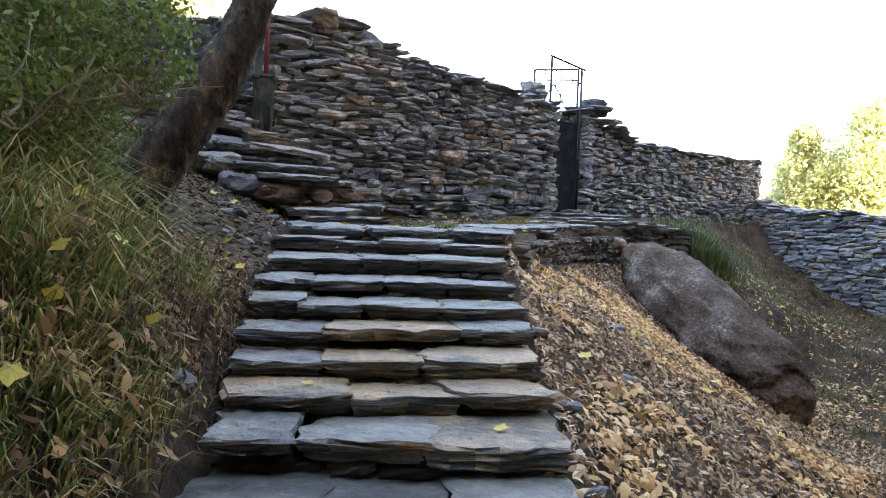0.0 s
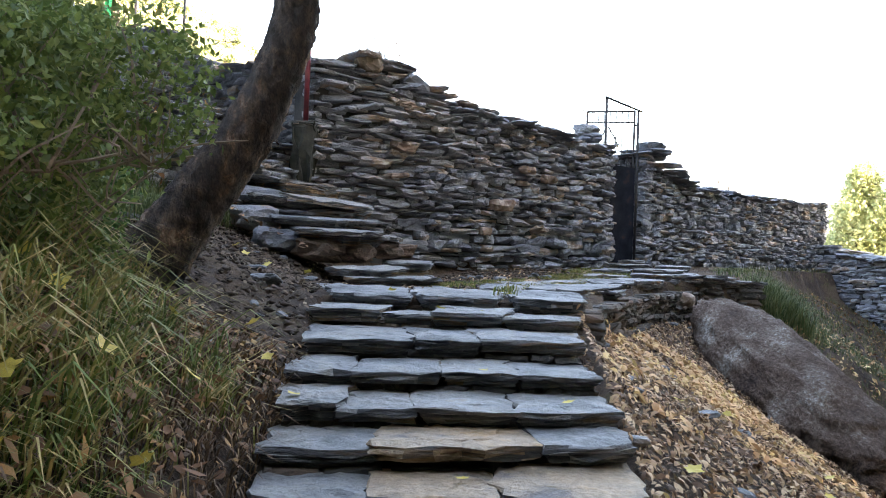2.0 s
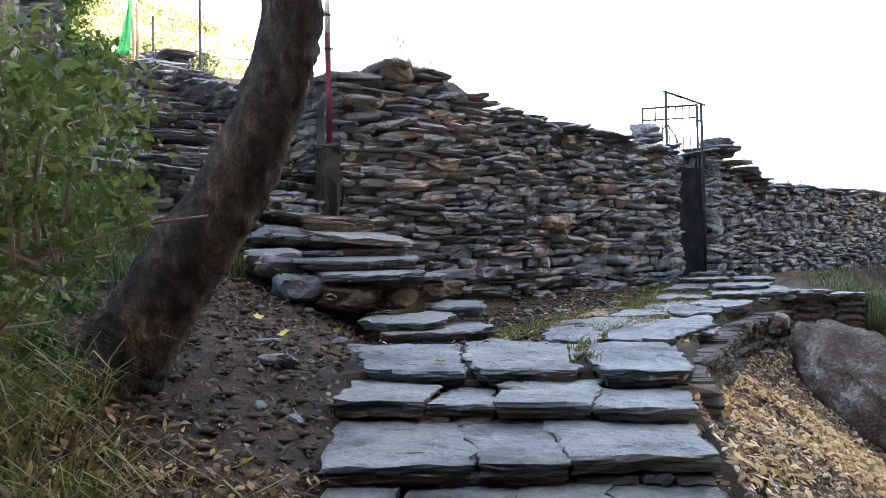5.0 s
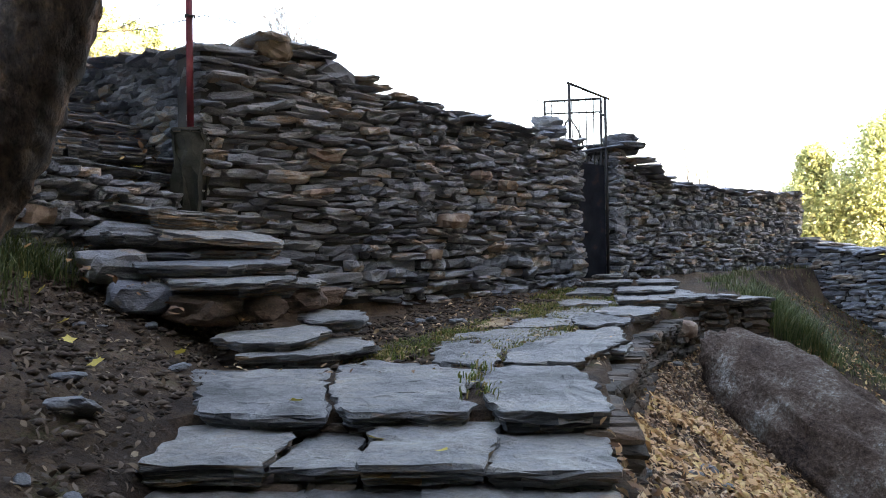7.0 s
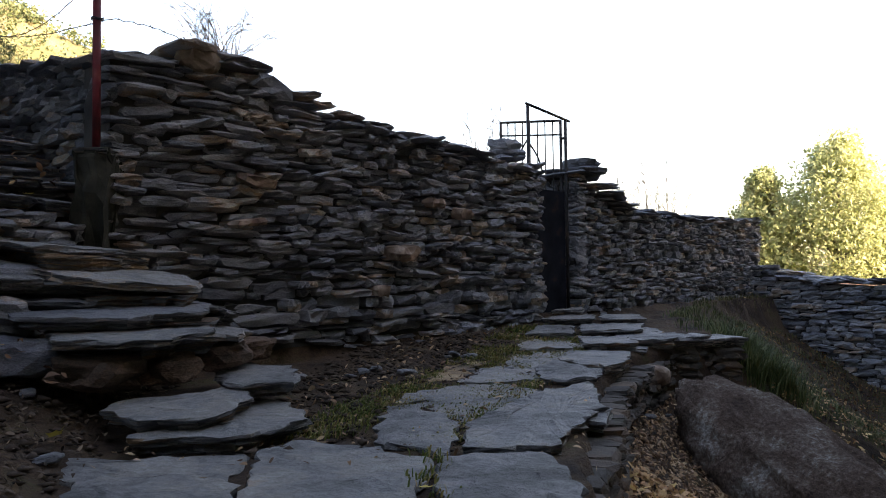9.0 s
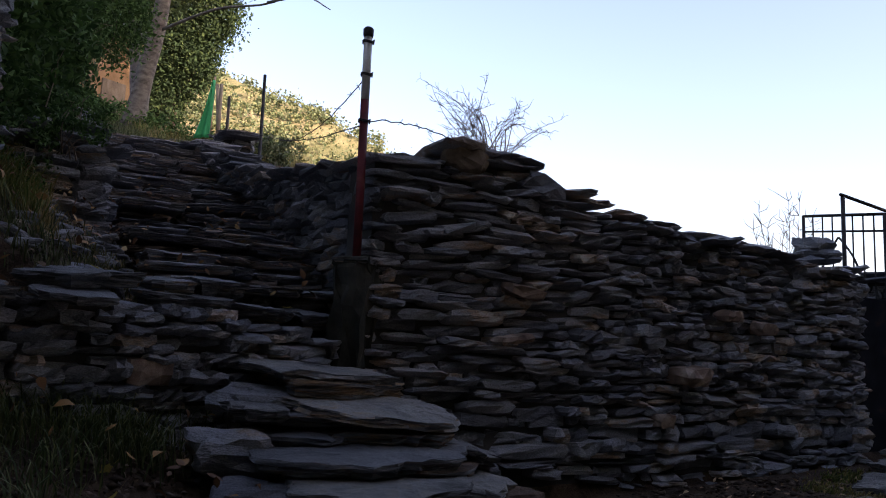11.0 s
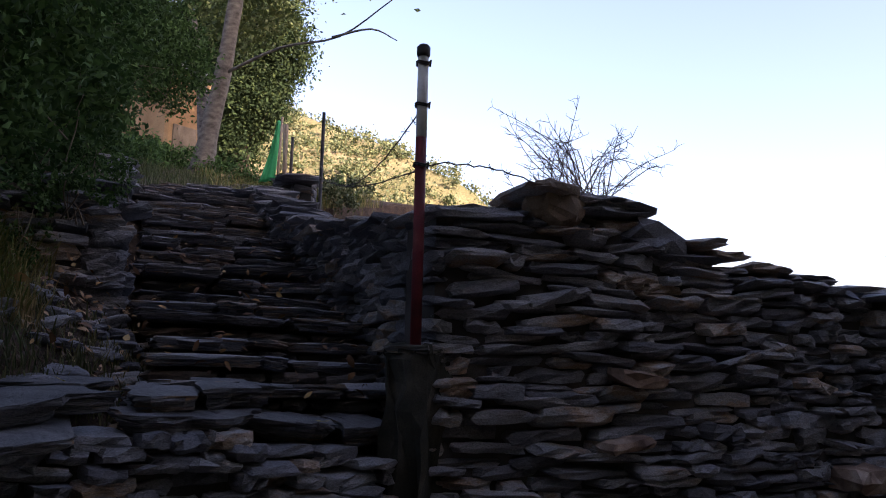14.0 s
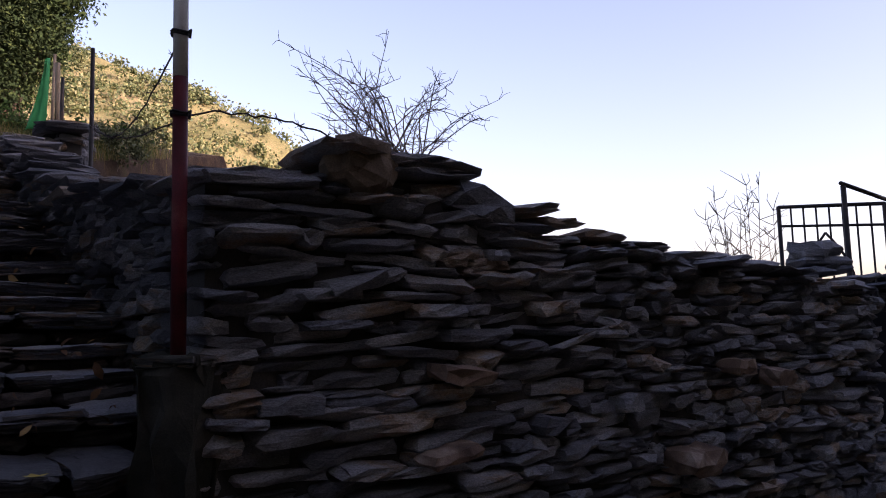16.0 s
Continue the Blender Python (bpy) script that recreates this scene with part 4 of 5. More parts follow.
tree("forked_tree", "slender grey forked tree beside the house", [(-15.7, 26.0, 8.3), (-15.3, 25.9, 10.0), (-14.7, 25.6, 11.8), (-14.1, 25.2, 14.0), (-13.7, 25.0, 17.0)], [0.4, 0.27, 0.23, 0.2, 0.14],
     [([(-15.35, 25.9, 9.6), (-15.55, 25.8, 11.5), (-15.9, 25.6, 13.6)], 0.2, 0.13), ([(-14.6, 25.6, 11.8), (-12.4, 25.0, 12.0), (-10.4, 24.6, 11.85), (-8.6, 24.0, 12.3)], 0.05, 0.014), ([(-10.6, 24.6, 11.86), (-9.2, 24.0, 11.6), (-8.4, 23.8, 11.1)], 0.035, 0.012)],
     [((-14.2, 25.4, 17.5), (3.6, 2.5, 2.2), 5000), ((-15.2, 27.3, 14.6), (1.9, 1.3, 1.3), 3500)], 0.2, M_OLIVE, M_BARK_GREY, rng)
tree("evergreen_tree", "tall dense evergreen tree with a sunlit edge", [(-21.4, 35.8, 10.0), (-21.4, 35.7, 14.0), (-21.3, 35.6, 22.0)], [0.5, 0.4, 0.15],
     [([(-21.4, 35.7, 13.0), (-20.0, 35.6, 14.6)], 0.15, 0.05), ([(-21.4, 35.7, 16.0), (-22.6, 35.6, 17.8)], 0.15, 0.05)],
     [((-21.5, 35.6, 15.2), (2.0, 1.8, 1.8), 22000), ((-21.0, 35.6, 17.6), (2.4, 2.2, 2.2), 26000), ((-21.6, 35.6, 21.0), (2.6, 2.2, 2.6), 22000), ((-23.4, 35.4, 17.5), (2.4, 2.2, 3.4), 22000), ((-22.2, 35.4, 13.4), (1.7, 1.5, 1.3), 9000)], 0.19, M_EVERGREEN, M_BARK, rng)
for (x, y, h, w) in ((21.7, 45.0, 9.5, 3.3), (18.1, 45.6, 7.8, 1.8), (24.6, 44.5, 6.6, 2.0)):
    tree("poplar_tree", "yellow-green autumn poplar lit by the sun", [(x, y, gz(x, y) - 0.3), (x, y, 3.0), (x + 0.2, y, h * 0.95)], [0.3, 0.25, 0.06], [([(x, y, 2.5), (x + w * 0.6, y, h * 0.6)], 0.1, 0.03), ([(x, y, 2.8), (x - w * 0.6, y + 0.3, h * 0.65)], 0.1, 0.03)],
         [((x, y, h * 0.36), (w * 1.1, w, h * 0.26), 10000), ((x + 0.2, y, h * 0.6), (w * 0.8, w * 0.8, h * 0.24), 8500), ((x + 0.1, y, h * 0.82), (w * 0.42, w * 0.42, h * 0.17), 5000)], 0.24, M_POPLAR, M_BARK_PALE, rng)
# unseen trees added sunward of the path to shade the whole slope, and behind the camera to cut sky light
first = tree("shade_tree", "broad leafy tree added out of view to block light", [(0, 0, -0.5), (0.1, 0, 4), (0, 0.2, 9)], [0.35, 0.28, 0.12], [([(0, 0, 4.5), (2, 0.5, 7.5)], 0.14, 0.05), ([(0, 0, 5), (-1.8, 0.6, 8.5)], 0.14, 0.05), ([(0, 0, 5), (0.3, -2, 8)], 0.14, 0.05)],
             [((0, 0, 6.5), (3.2, 3.2, 3.6), 6000), ((0, 0, 10.5), (2.8, 2.8, 3.0), 4600), ((0.3, 0, 3.2), (2.6, 2.6, 1.8), 2300)], 0.5, M_OLIVE, M_BARK, rng)
SHADE = [(6.2, -5.5), (7.8, -1.75), (11.2, 6.4), (13.2, 10.2), (14.8, 13.6), (11.5, -3.0), (15.4, 6.2), (18.0, 10.5), (18.5, 14.8), (19.5, 18.5), (16.8, 12.6), (1.5, -7.5), (-3.5, -7.0), (-8.5, -6.5), (-1.0, -11.5)]
TALL = [(15.5, 10.0), (17.0, 14.0), (19.0, 18.0), (15.8, 5.5), (21.0, 21.5), (18.6, 0.4), (14.6, 14.6), (16.8, 16.6), (18.5, 11.5)]
first.scale = (1.25, 1.25, 1.35)
first.location = (*SHADE[0], gz(*SHADE[0]))
for k, (x, y) in enumerate(SHADE[1:]):
    copy_thing(first, pose(x, y, gz(x, y), 0, 0, 50 * k + 20))
for k, (x, y) in enumerate(TALL):
    copy_thing(first, pose(x, y, gz(x, y), 0, 0, 70 * k)).scale = (1.35, 1.35, 2.1)


# ---- bushes and hedge ----
def bush(name, label, blobs, leaf, mat, stems, rng):
    b = thing(name, label, "bush")
    cs = []
    for c, r, n in blobs:
        k = max(8, n // 40)
        d = rng.normal(size=(k, 3))
        d /= np.linalg.norm(d, axis=1)[:, None]
        sub = np.array(c) + d * np.array(r) * rng.uniform(0.3, 1, (k, 1)) ** 0.5
        cs.append(sub[rng.integers(0, k, n)] + rng.normal(size=(n, 3)) * np.mean(r) * 0.15)
    v, f = leaf_cloud(rng, np.concatenate(cs), leaf)
    fast_mesh("foliage", v, f, mat, b)
    s = Soup()
    for c, r, n in blobs:
        for _ in range(stems):
            a = np.array((c[0] + rng.normal() * r[0] * 0.3, c[1] + rng.normal() * r[1] * 0.3, c[2] - r[2]))
            e = np.array(c) + rng.normal(size=3) * np.array(r) * 0.6
            pts = smooth_line([a, (a + e) / 2 + rng.normal(size=3) * 0.08, e], 3)
            s.add(*tube_data(pts, np.linspace(0.008, 0.003, len(pts)), 4))
    tagged(s.object("stem", M_TWIG, b), "thin brown stems", kind="stuff")
    return b


rng = np.random.default_rng(17)
bush("leafy_bush", "bright green leafy bush on the grassy bank", [((-1.78, 4.85, 2.15), (0.33, 0.4, 0.3), 2300), ((-1.62, 5.4, 2.3), (0.3, 0.4, 0.34), 2300), ((-2.15, 4.5, 2.3), (0.4, 0.45, 0.4), 2000), ((-2.2, 5.2, 2.65), (0.5, 0.5, 0.45), 2600), ((-1.75, 4.3, 1.95), (0.25, 0.3, 0.22), 500), ((-2.05, 5.6, 1.8), (0.32, 0.4, 0.36), 1900), ((-2.45, 6.1, 2.05), (0.4, 0.35, 0.45), 2000), ((-2.3, 5.75, 2.35), (0.42, 0.4, 0.4), 2200), ((-2.75, 6.2, 2.65), (0.5, 0.45, 0.5), 2600), ((-2.1, 5.3, 1.75), (0.3, 0.4, 0.3), 1500)], 0.045, M_BUSH, 22, rng)
# added dark leaves stand for the shade around the trunk's foot
bush("shady_bush", "low dark shrub added to darken the foot of the leaning trunk", [((-2.75, 6.7, 1.75), (0.4, 0.35, 0.4), 1300), ((-2.95, 7.3, 2.0), (0.45, 0.4, 0.5), 1500), ((-2.45, 6.45, 1.5), (0.3, 0.25, 0.22), 800)], 0.05, M_HEDGE, 10, rng)
bush("weedy_bush", "leafy green weeds hanging over the retaining wall", [((-3.85, 9.15, 2.75), (0.28, 0.25, 0.3), 700), ((-3.65, 9.2, 2.45), (0.25, 0.22, 0.28), 600), ((-4.1, 9.0, 2.9), (0.25, 0.25, 0.25), 500)], 0.06, M_BUSH, 14, rng)
bush("wall_bush", "dark leafy growth trailing over the bank wall", [((*uv(u, v), z), (0.3, 0.22, r), 650) for u, v, z, r in ((-3.3, 1.95, 4.3, 0.35), (-2.9, 2.05, 4.45, 0.25), (-2.5, 2.05, 4.3, 0.35), (-2.1, 2.2, 4.45, 0.2), (-1.95, 2.7, 4.75, 0.25), (-1.95, 3.6, 5.1, 0.3), (-2.6, 1.9, 3.9, 0.25))], 0.05, M_HEDGE, 8, rng)
HB = []
for k in range(15):
    v = 2.5 + k * 0.72
    bend = 0.37 * max(0.0, v - 6.5) - (0.45 if k > 9 else 0)
    for du, dz, r, n in ((-2.65, 1.0, 0.75, 1800), (-2.95, 2.8, 1.0, 2500), (-3.05, 4.8, 1.25, 2600), (-3.2, 7.0, 1.4, 2200), (-3.3, 9.2, 1.4, 1700)):
        if dz < 2 and k > 7:
            continue
        x, y = uv(du + rng.normal() * 0.25 + bend, v)
        HB.append(((x, y, gz(*uv(-2.4 + bend, v)) + dz + rng.normal() * 0.3), (r * 0.9, r * 0.9, r), n))
bush("hedge_bush", "dense dark green shrubs overhanging the stone stair", HB, 0.105, M_HEDGE, 2, rng)
bush("undergrowth_bush", "low dark shrubs at the foot of a forked tree", [((x, y, gz(x, y) + 0.2), (0.9, 0.9, 0.35), 700) for x, y in ((-14.9, 26.4), (-13.9, 26.6), (-12.9, 26.8), (-11.9, 26.8), (-16.2, 26.9), (-12.4, 27.9), (-17.6, 26.6), (-16.8, 25.4), (-16.0, 24.4), (-15.3, 23.3), (-17.0, 24.2), (-15.6, 25.2), (-14.6, 22.4))], 0.13, M_HEDGE, 2, rng)

# ---- hillside ----
hx, hy = np.meshgrid(np.linspace(-95, -12, 60), np.linspace(62, 130, 40))
crest = np.interp(hx, [-95, -41.7, -36, -30, -24, -12], [52, 30, 28, 25, 20, 4])
hz = crest - np.abs(hy - 80) * np.where(hy < 80, 0.6, 0.4) + 0.8 * np.array([noise.fractal(Vector((a * 0.12, b * 0.12, 4)), 1.0, 2.0, 4) for a, b in zip(hx.ravel(), hy.ravel())]).reshape(hx.shape)
hi = np.arange(hx.size).reshape(hx.shape)
hill = fast_mesh("hillside", np.stack([hx, hy, hz], -1).reshape(-1, 3), np.stack([hi[:-1, :-1], hi[:-1, 1:], hi[1:, 1:], hi[1:, :-1]], -1).reshape(-1, 4), M_HILL)
tagged(hill, "sunlit dry hillside dotted with shrubs", "hillside", kind="structure")
cs = []
for _ in range(1900):
    i, j = int(rng.integers(4, 26)), int(rng.integers(15, 56))
    c = np.array((hx[i, j], hy[i, j], hz[i, j] + 0.3)) + rng.normal(size=3) * (0.7, 0.7, 0.1)
    r = rng.uniform(0.4, 1.3)
    cs.append(c + rng.normal(size=(52, 3)) * r * np.array((0.55, 0.55, 0.4)))
v, f = leaf_cloud(rng, np.concatenate(cs), 0.33, slim=0.7)
tagged(fast_mesh("hill_shrubs", v, f, M_SHRUB), "low olive shrubs scattered over the hillside", "shrubs", kind="stuff")


# ---- marker pole on its plinth ----
rng = np.random.default_rng(41)
px, py = -2.66, 12.12
bm = bmesh.new()
bmesh.ops.create_cube(bm, size=1)
bmesh.ops.subdivide_edges(bm, edges=list(bm.edges), cuts=6, use_grid_fill=True)
for w in bm.verts:
    w.co = Vector((px + w.co.x * 0.27, py + w.co.y * 0.27, 2.72 + w.co.z * 1.18)) + Vector((noise.noise(w.co * 3.1), noise.noise(w.co * 3.1 + Vector((5, 0, 0))), noise.noise(w.co * 3.1 + Vector((0, 7, 0))))) * 0.1
plinth = thing("plinth", "dark mossy stone plinth holding the marker pole", "plinth")
part("pier", bm, M_MOSS, plinth)
part("capstone", slab_bm([(px - 0.15, py - 0.14), (px + 0.14, py - 0.15), (px + 0.15, py + 0.13), (px - 0.13, py + 0.15)], 3.33, 0.05, rng, 0.012, 0.08), M_MOSS, plinth, "rough mossy top slab")
pole = thing("marker_pole", "red and white painted metal pole with barbed wire", "pole", (0, 0, 0))
tube("red_tube", [(px, py, 3.2), (px, py, 4.6)], [0.034, 0.034], M_RED, pole, 14)
tube("white_tube", [(px, py, 4.6), (px, py, 5.14)], [0.0345, 0.0335], M_WHITE, pole, 14)
tube("cap", [(px, py, 5.12), (px, py, 5.14), (px, py, 5.185), (px, py, 5.2)], [0.036, 0.043, 0.043, 0.03], M_RUST, pole, 14, label="dark iron cap")
for z in (5.07, 4.8, 4.42):
    for k in range(2):
        q = [(px + 0.042 * math.cos(a), py + 0.042 * math.sin(a), z + 0.012 * k + 0.006 * math.sin(a * 2)) for a in np.linspace(0, 2 * math.pi, 13)]
        tube("wire_tie", q, [0.006] * 13, M_RUST, pole, 5, label="twisted iron wire tie")
    tube("hook", [(px + 0.04, py - 0.02, z), (px + 0.065, py - 0.03, z + 0.01), (px + 0.06, py - 0.03, z - 0.03)], [0.006] * 3, M_RUST, pole, 5)


def wire(label, a, b, sag, barbs, r=0.005):
    w = thing("barbed_wire", label, "wire")
    a, b = np.array(a, float), np.array(b, float)
    n = 28
    pts = [a + (b - a) * k / n + np.array((0, 0, -4 * sag * (k / n) * (1 - k / n) + rng.normal() * 0.006)) for k in range(n + 1)]
    tube("strand", pts, [r] * len(pts), M_RUST, w, 5)
    s = Soup()
    for k in range(barbs):
        p = pts[int((k + 0.5) / barbs * n)]
        for _ in range(2):
            d = rng.normal(size=3)
            d = d / np.linalg.norm(d) * 0.03
            s.add(*tube_data([p - d, p + d], [0.0035, 0.0015], 4))
    tagged(s.object("barb", M_RUST, w), "short iron barbs", kind="stuff")
    return w


FP = (-6.97, 18.21)
wire("rusty barbed wire strung between pole and post", (px, py, 4.8), (FP[0], FP[1], 6.45), 0.42, 26)
wire("rusty barbed wire strung between pole and post", (px, py, 4.4), (FP[0], FP[1], 6.25), 0.12, 22)
wire("rusty barbed wire trailing over the wall", (px, py, 4.42), (-1.9, 13.0, 4.3), -0.12, 8)

POSTS = [(FP[0], FP[1], 5.75, 7.29, 0.03, M_RUST), (-9.8, 21.75, 6.6, 8.25, 0.035, M_RUST), (-11.4, 23.95, 7.3, 9.4, 0.05, M_WOOD), (-12.2, 25.2, 7.6, 9.9, 0.05, M_WOOD), (-13.2, 26.4, 8.0, 10.6, 0.04, M_WOOD)]
for x, y, z0, z1, r, m in POSTS:
    z0 = min(z0, gz(x, y))
    tagged(tube("fence_post", [(x, y, z0 - 0.2), (x + 0.02, y, (z0 + z1) / 2), (x + rng.normal() * 0.03, y, z1)], [r, r * 0.95, r * 0.85], m, None, 8, 0.1), "thin upright fence post beside the upper stair", "fence post", "posts of the wire fence")
# green net hanging between posts
nv, nf = [], []
for i in range(9):
    for k in range(13):
        t, h = i / 8, k / 12
        wdt = 0.06 + 0.4 * (1 - h) ** 1.3
        nv.append((-11.5 - wdt * t * 0.85 + 0.03 * h, 23.75 - wdt * t * 0.3 + 0.05 * math.sin(t * 14 + h * 2), 7.95 + 1.5 * h - 0.06 * t))
for i in range(8):
    for k in range(12):
        nf.append((i * 13 + k, i * 13 + 13 + k, i * 13 + 14 + k, i * 13 + k + 1))
net = mesh_object("shade_net", nv, nf, M_NET, None, smooth=True)
sol = net.modifiers.new("thickness", "SOLIDIFY")
sol.thickness = 0.012
tagged(net, "bright green shade net hanging from the fence", "net")


# ---- iron gate ----
def rods(name, pairs, r, parent, label="", mat=None):
    for a, b in pairs:
        tube(name, [a, b], [r, r], mat or M_RUST, parent, 6, label=label)


gate = thing("iron_gate", "open dark iron gate with bars above the wall", "gate")
gl, gr = np.array((1.62, 16.5)), np.array((2.27, 17.1))
leaf_end = np.array((1.41, 17.92))
rods("gate_post", [((*gl, 1.7), (*gl, 4.66)), ((*gr, 1.7), (*gr, 4.56))], 0.024, gate, "square dark iron post")
rods("top_bar", [((*(gl - 0.03), 4.68), (*(gr + (gr - gl) * 0.12), 4.56))], 0.02, gate)
hinge = gr + (leaf_end - gr) * 0.07
leaf = tube("leaf_rail", [(*hinge, 4.57), (*leaf_end, 4.69)], [0.02, 0.02], M_RUST, gate, 6)
rods("stile", [((*hinge, 1.9), (*hinge, 4.58)), ((*leaf_end, 2.0), (*leaf_end, 4.7))], 0.022, leaf)
rods("rail", [((*hinge, 4.36), (*leaf_end, 4.48)), ((*hinge, 2.0), (*leaf_end, 2.1)), ((*hinge, 3.3), (*leaf_end, 3.4))], 0.014, leaf)
rods("hinge", [((*gr, 4.3), (*hinge, 4.3)), ((*gr, 2.4), (*hinge, 2.4))], 0.02, gate)
for k in range(1, 8):
    q = hinge + (leaf_end - hinge) * k / 8
    rods("bar", [((*q, 2.05), (*q, 4.56 + 0.12 * k / 8))], 0.01, leaf)
# added panel: fills the opening where the jamb lies in deep shade
bm = bmesh.new()
bmesh.ops.create_cube(bm, size=1)
for w in bm.verts:
    w.co = Vector((w.co.x * 0.76, w.co.y * 0.02, w.co.z * 1.75))
panel = part("panel", bm, M_JAMB_SHADE, gate, "dark panel added for the shaded gate jamb")
panel.matrix_basis = pose(*((gl + gr) / 2), 2.62, 0, 0, math.degrees(math.atan2(gr[1] - gl[1], gr[0] - gl[0])))
am = hinge + (leaf_end - hinge) * 0.55
for side in (-1, 1):
    arch = [(*(am + (leaf_end - hinge) * 0.24 * side * (1 - q ** 1.6)), 3.85 + 0.5 * q) for q in np.linspace(0, 1, 9)]
    tube("arch", arch, [0.014] * 9, M_RUST, leaf, 5, label="curved iron ornament")


# ---- stones set on the crest and proud of the face ----
M_BROWN = material("brown_field_stone", [(0, (0.09, 0.065, 0.045)), (0.5, (0.17, 0.125, 0.09)), (1, (0.27, 0.21, 0.16))], 0.85, 5, 34, 0.8, streak=0.5)
WA = math.atan2(U[1], U[0])
lump("crest_stone", (-2.0, 12.76, 4.28), (0.36, 0.32, 0.32), M_BROWN, "rounded brown stone sitting on the wall crest", WA, 0.25, 2, 0.3)
for u, z, sx, sz, tl in ((1.0, 4.33, 0.7, 0.07, -0.03), (1.12, 4.375, 0.5, 0.05, -0.02), (1.6, 4.12, 0.5, 0.2, 0.3), (2.0, 4.13, 0.42, 0.05, -0.1), (2.2, 4.08, 0.32, 0.05, 0.05), (2.6, 3.99, 0.45, 0.06, 0.02), (3.0, 3.94, 0.5, 0.05, 0.04), (3.65, 3.9, 0.75, 0.07, 0.0), (4.3, 3.86, 0.6, 0.08, 0.04)):
    x, y = uv(u, 0.22)
    ob = piece("crest_slab", STONE_MESHES[int(rng.integers(26))], Matrix.LocRotScale((x, y, z), Euler((rng.normal() * 0.05, tl, WA)), (sx, 0.55, sz)), None)
    tagged(ob, "loose dark slate slab tilted on the wall crest", "stone slab", "loose slabs of the wall crest")
for u, z, s in ((5.55, 3.86, (0.5, 0.5, 0.09)), (5.6, 3.95, (0.45, 0.4, 0.08)), (5.55, 4.06, (0.4, 0.34, 0.16))):
    x, y = uv(u, 0.25)
    ob = piece("pier_stone", STONE_MESHES[int(rng.integers(26))], Matrix.LocRotScale((x, y, z), Euler((0, rng.normal() * 0.06, WA + rng.normal() * 0.3)), s), None)
    tagged(ob, "flat grey stone stacked on the gate pier", "stone", "stones of the gate piers")
for q, z, s in (((2.6, 17.45), 3.85, (0.55, 0.6, 0.1)), ((2.55, 17.4), 3.95, (0.42, 0.45, 0.14)), ((2.95, 17.85), 3.66, (0.7, 0.5, 0.07)), ((3.2, 18.1), 3.52, (0.8, 0.5, 0.07))):
    ob = piece("pier_stone", STONE_MESHES[int(rng.integers(26))], Matrix.LocRotScale((*q, z), Euler((0, rng.normal() * 0.08, WA + rng.normal() * 0.3)), s), None)
    tagged(ob, "flat grey stone stacked on the gate pier", "stone", "stones of the gate piers")
for x, y, z, s in ((-0.19, 14.42, 2.53, (0.36, 0.3, 0.17)), (-0.44, 14.24, 2.12, (0.2, 0.2, 0.13)), (0.19, 14.75, 3.12, (0.24, 0.2, 0.11)), (0.55, 15.12, 3.02, (0.22, 0.2, 0.13)), (-1.62, 12.98, 2.78, (0.34, 0.2, 0.07)), (-1.55, 13.08, 3.18, (0.4, 0.2, 0.09))):
    ob = piece("quartz_stone", PALE_MESHES[int(rng.integers(26))], Matrix.LocRotScale((x + 0.03, y - 0.03, z), Euler((0.1, rng.normal() * 0.15, WA)), s), None)
    tagged(ob, "pinkish quartz-veined stone set in the wall", "stone", "pale stones of the wall")
tagged(piece("reddish_stone", PALE_MESHES[3], Matrix.LocRotScale((-3.45, 10.74, 2.45), Euler((0.1, 0.1, 0.85)), (0.3, 0.24, 0.16)), None), "reddish stone set in the retaining wall", "stone")
lump("yellow_rock", (2.42, 13.6, 1.22), (0.34, 0.3, 0.2), M_PALE, "small ochre rock beside the path edge", 0.4, 0.1, 8)
for _ in range(150):
    x, y = rng.uniform(-3.2, 2.6), rng.uniform(2.5, 13.5)
    if edge_left(y) - 0.1 < x < edge_right(y) + 0.05 and y < 12:
        continue
    if (x - P0[0]) * V[0] + (y - P0[1]) * V[1] > -0.25:
        continue
    s = rng.uniform(0.04, 0.13)
    lump("field_stone", (x, y, gz(x, y) + s * 0.1), (s * 1.5, s, s * 0.4), M_SLAB, "small grey slate stone half sunk in soil", rng.uniform(0, 6), rng.normal() * 0.2, x * 7, 0.25)

# ---- dry bush on the wall ----
dry = thing("dry_bush", "leafless thorny bush growing on the wall crest", "bush")
for k in range(40):
    a = rng.uniform(0, 2 * math.pi)
    L = rng.uniform(0.35, 0.85)
    base = np.array((-1.9 + rng.normal() * 0.12, 13.2 + rng.normal() * 0.1, 4.35))
    out = np.array((math.cos(a) * U[0] * 0.85, math.cos(a) * U[1] * 0.85 + math.sin(a) * 0.3, 0.72 + rng.uniform(-0.35, 0.3)))
    tip = base + out * L
    mid = (base + tip) / 2 + np.array((0, 0, 0.1)) + rng.normal(size=3) * 0.06
    pts = smooth_line([base, mid, tip], 5)
    branch = tube("branch", pts, np.linspace(0.0045, 0.0016, len(pts)), M_TWIG, dry, 5)
    s = Soup()
    for q in pts[3:]:
        for _ in range(2):
            d = out / np.linalg.norm(out) * 0.6 + rng.normal(size=3) * 0.7
            d = d / np.linalg.norm(d) * rng.uniform(0.04, 0.11)
            s.add(*tube_data([q, q + d * 0.6 + rng.normal(size=3) * 0.01, q + d], [0.002, 0.0016, 0.001], 4))
    tagged(s.object("twig", M_TWIG, branch), "fine dry twigs", kind="stuff")
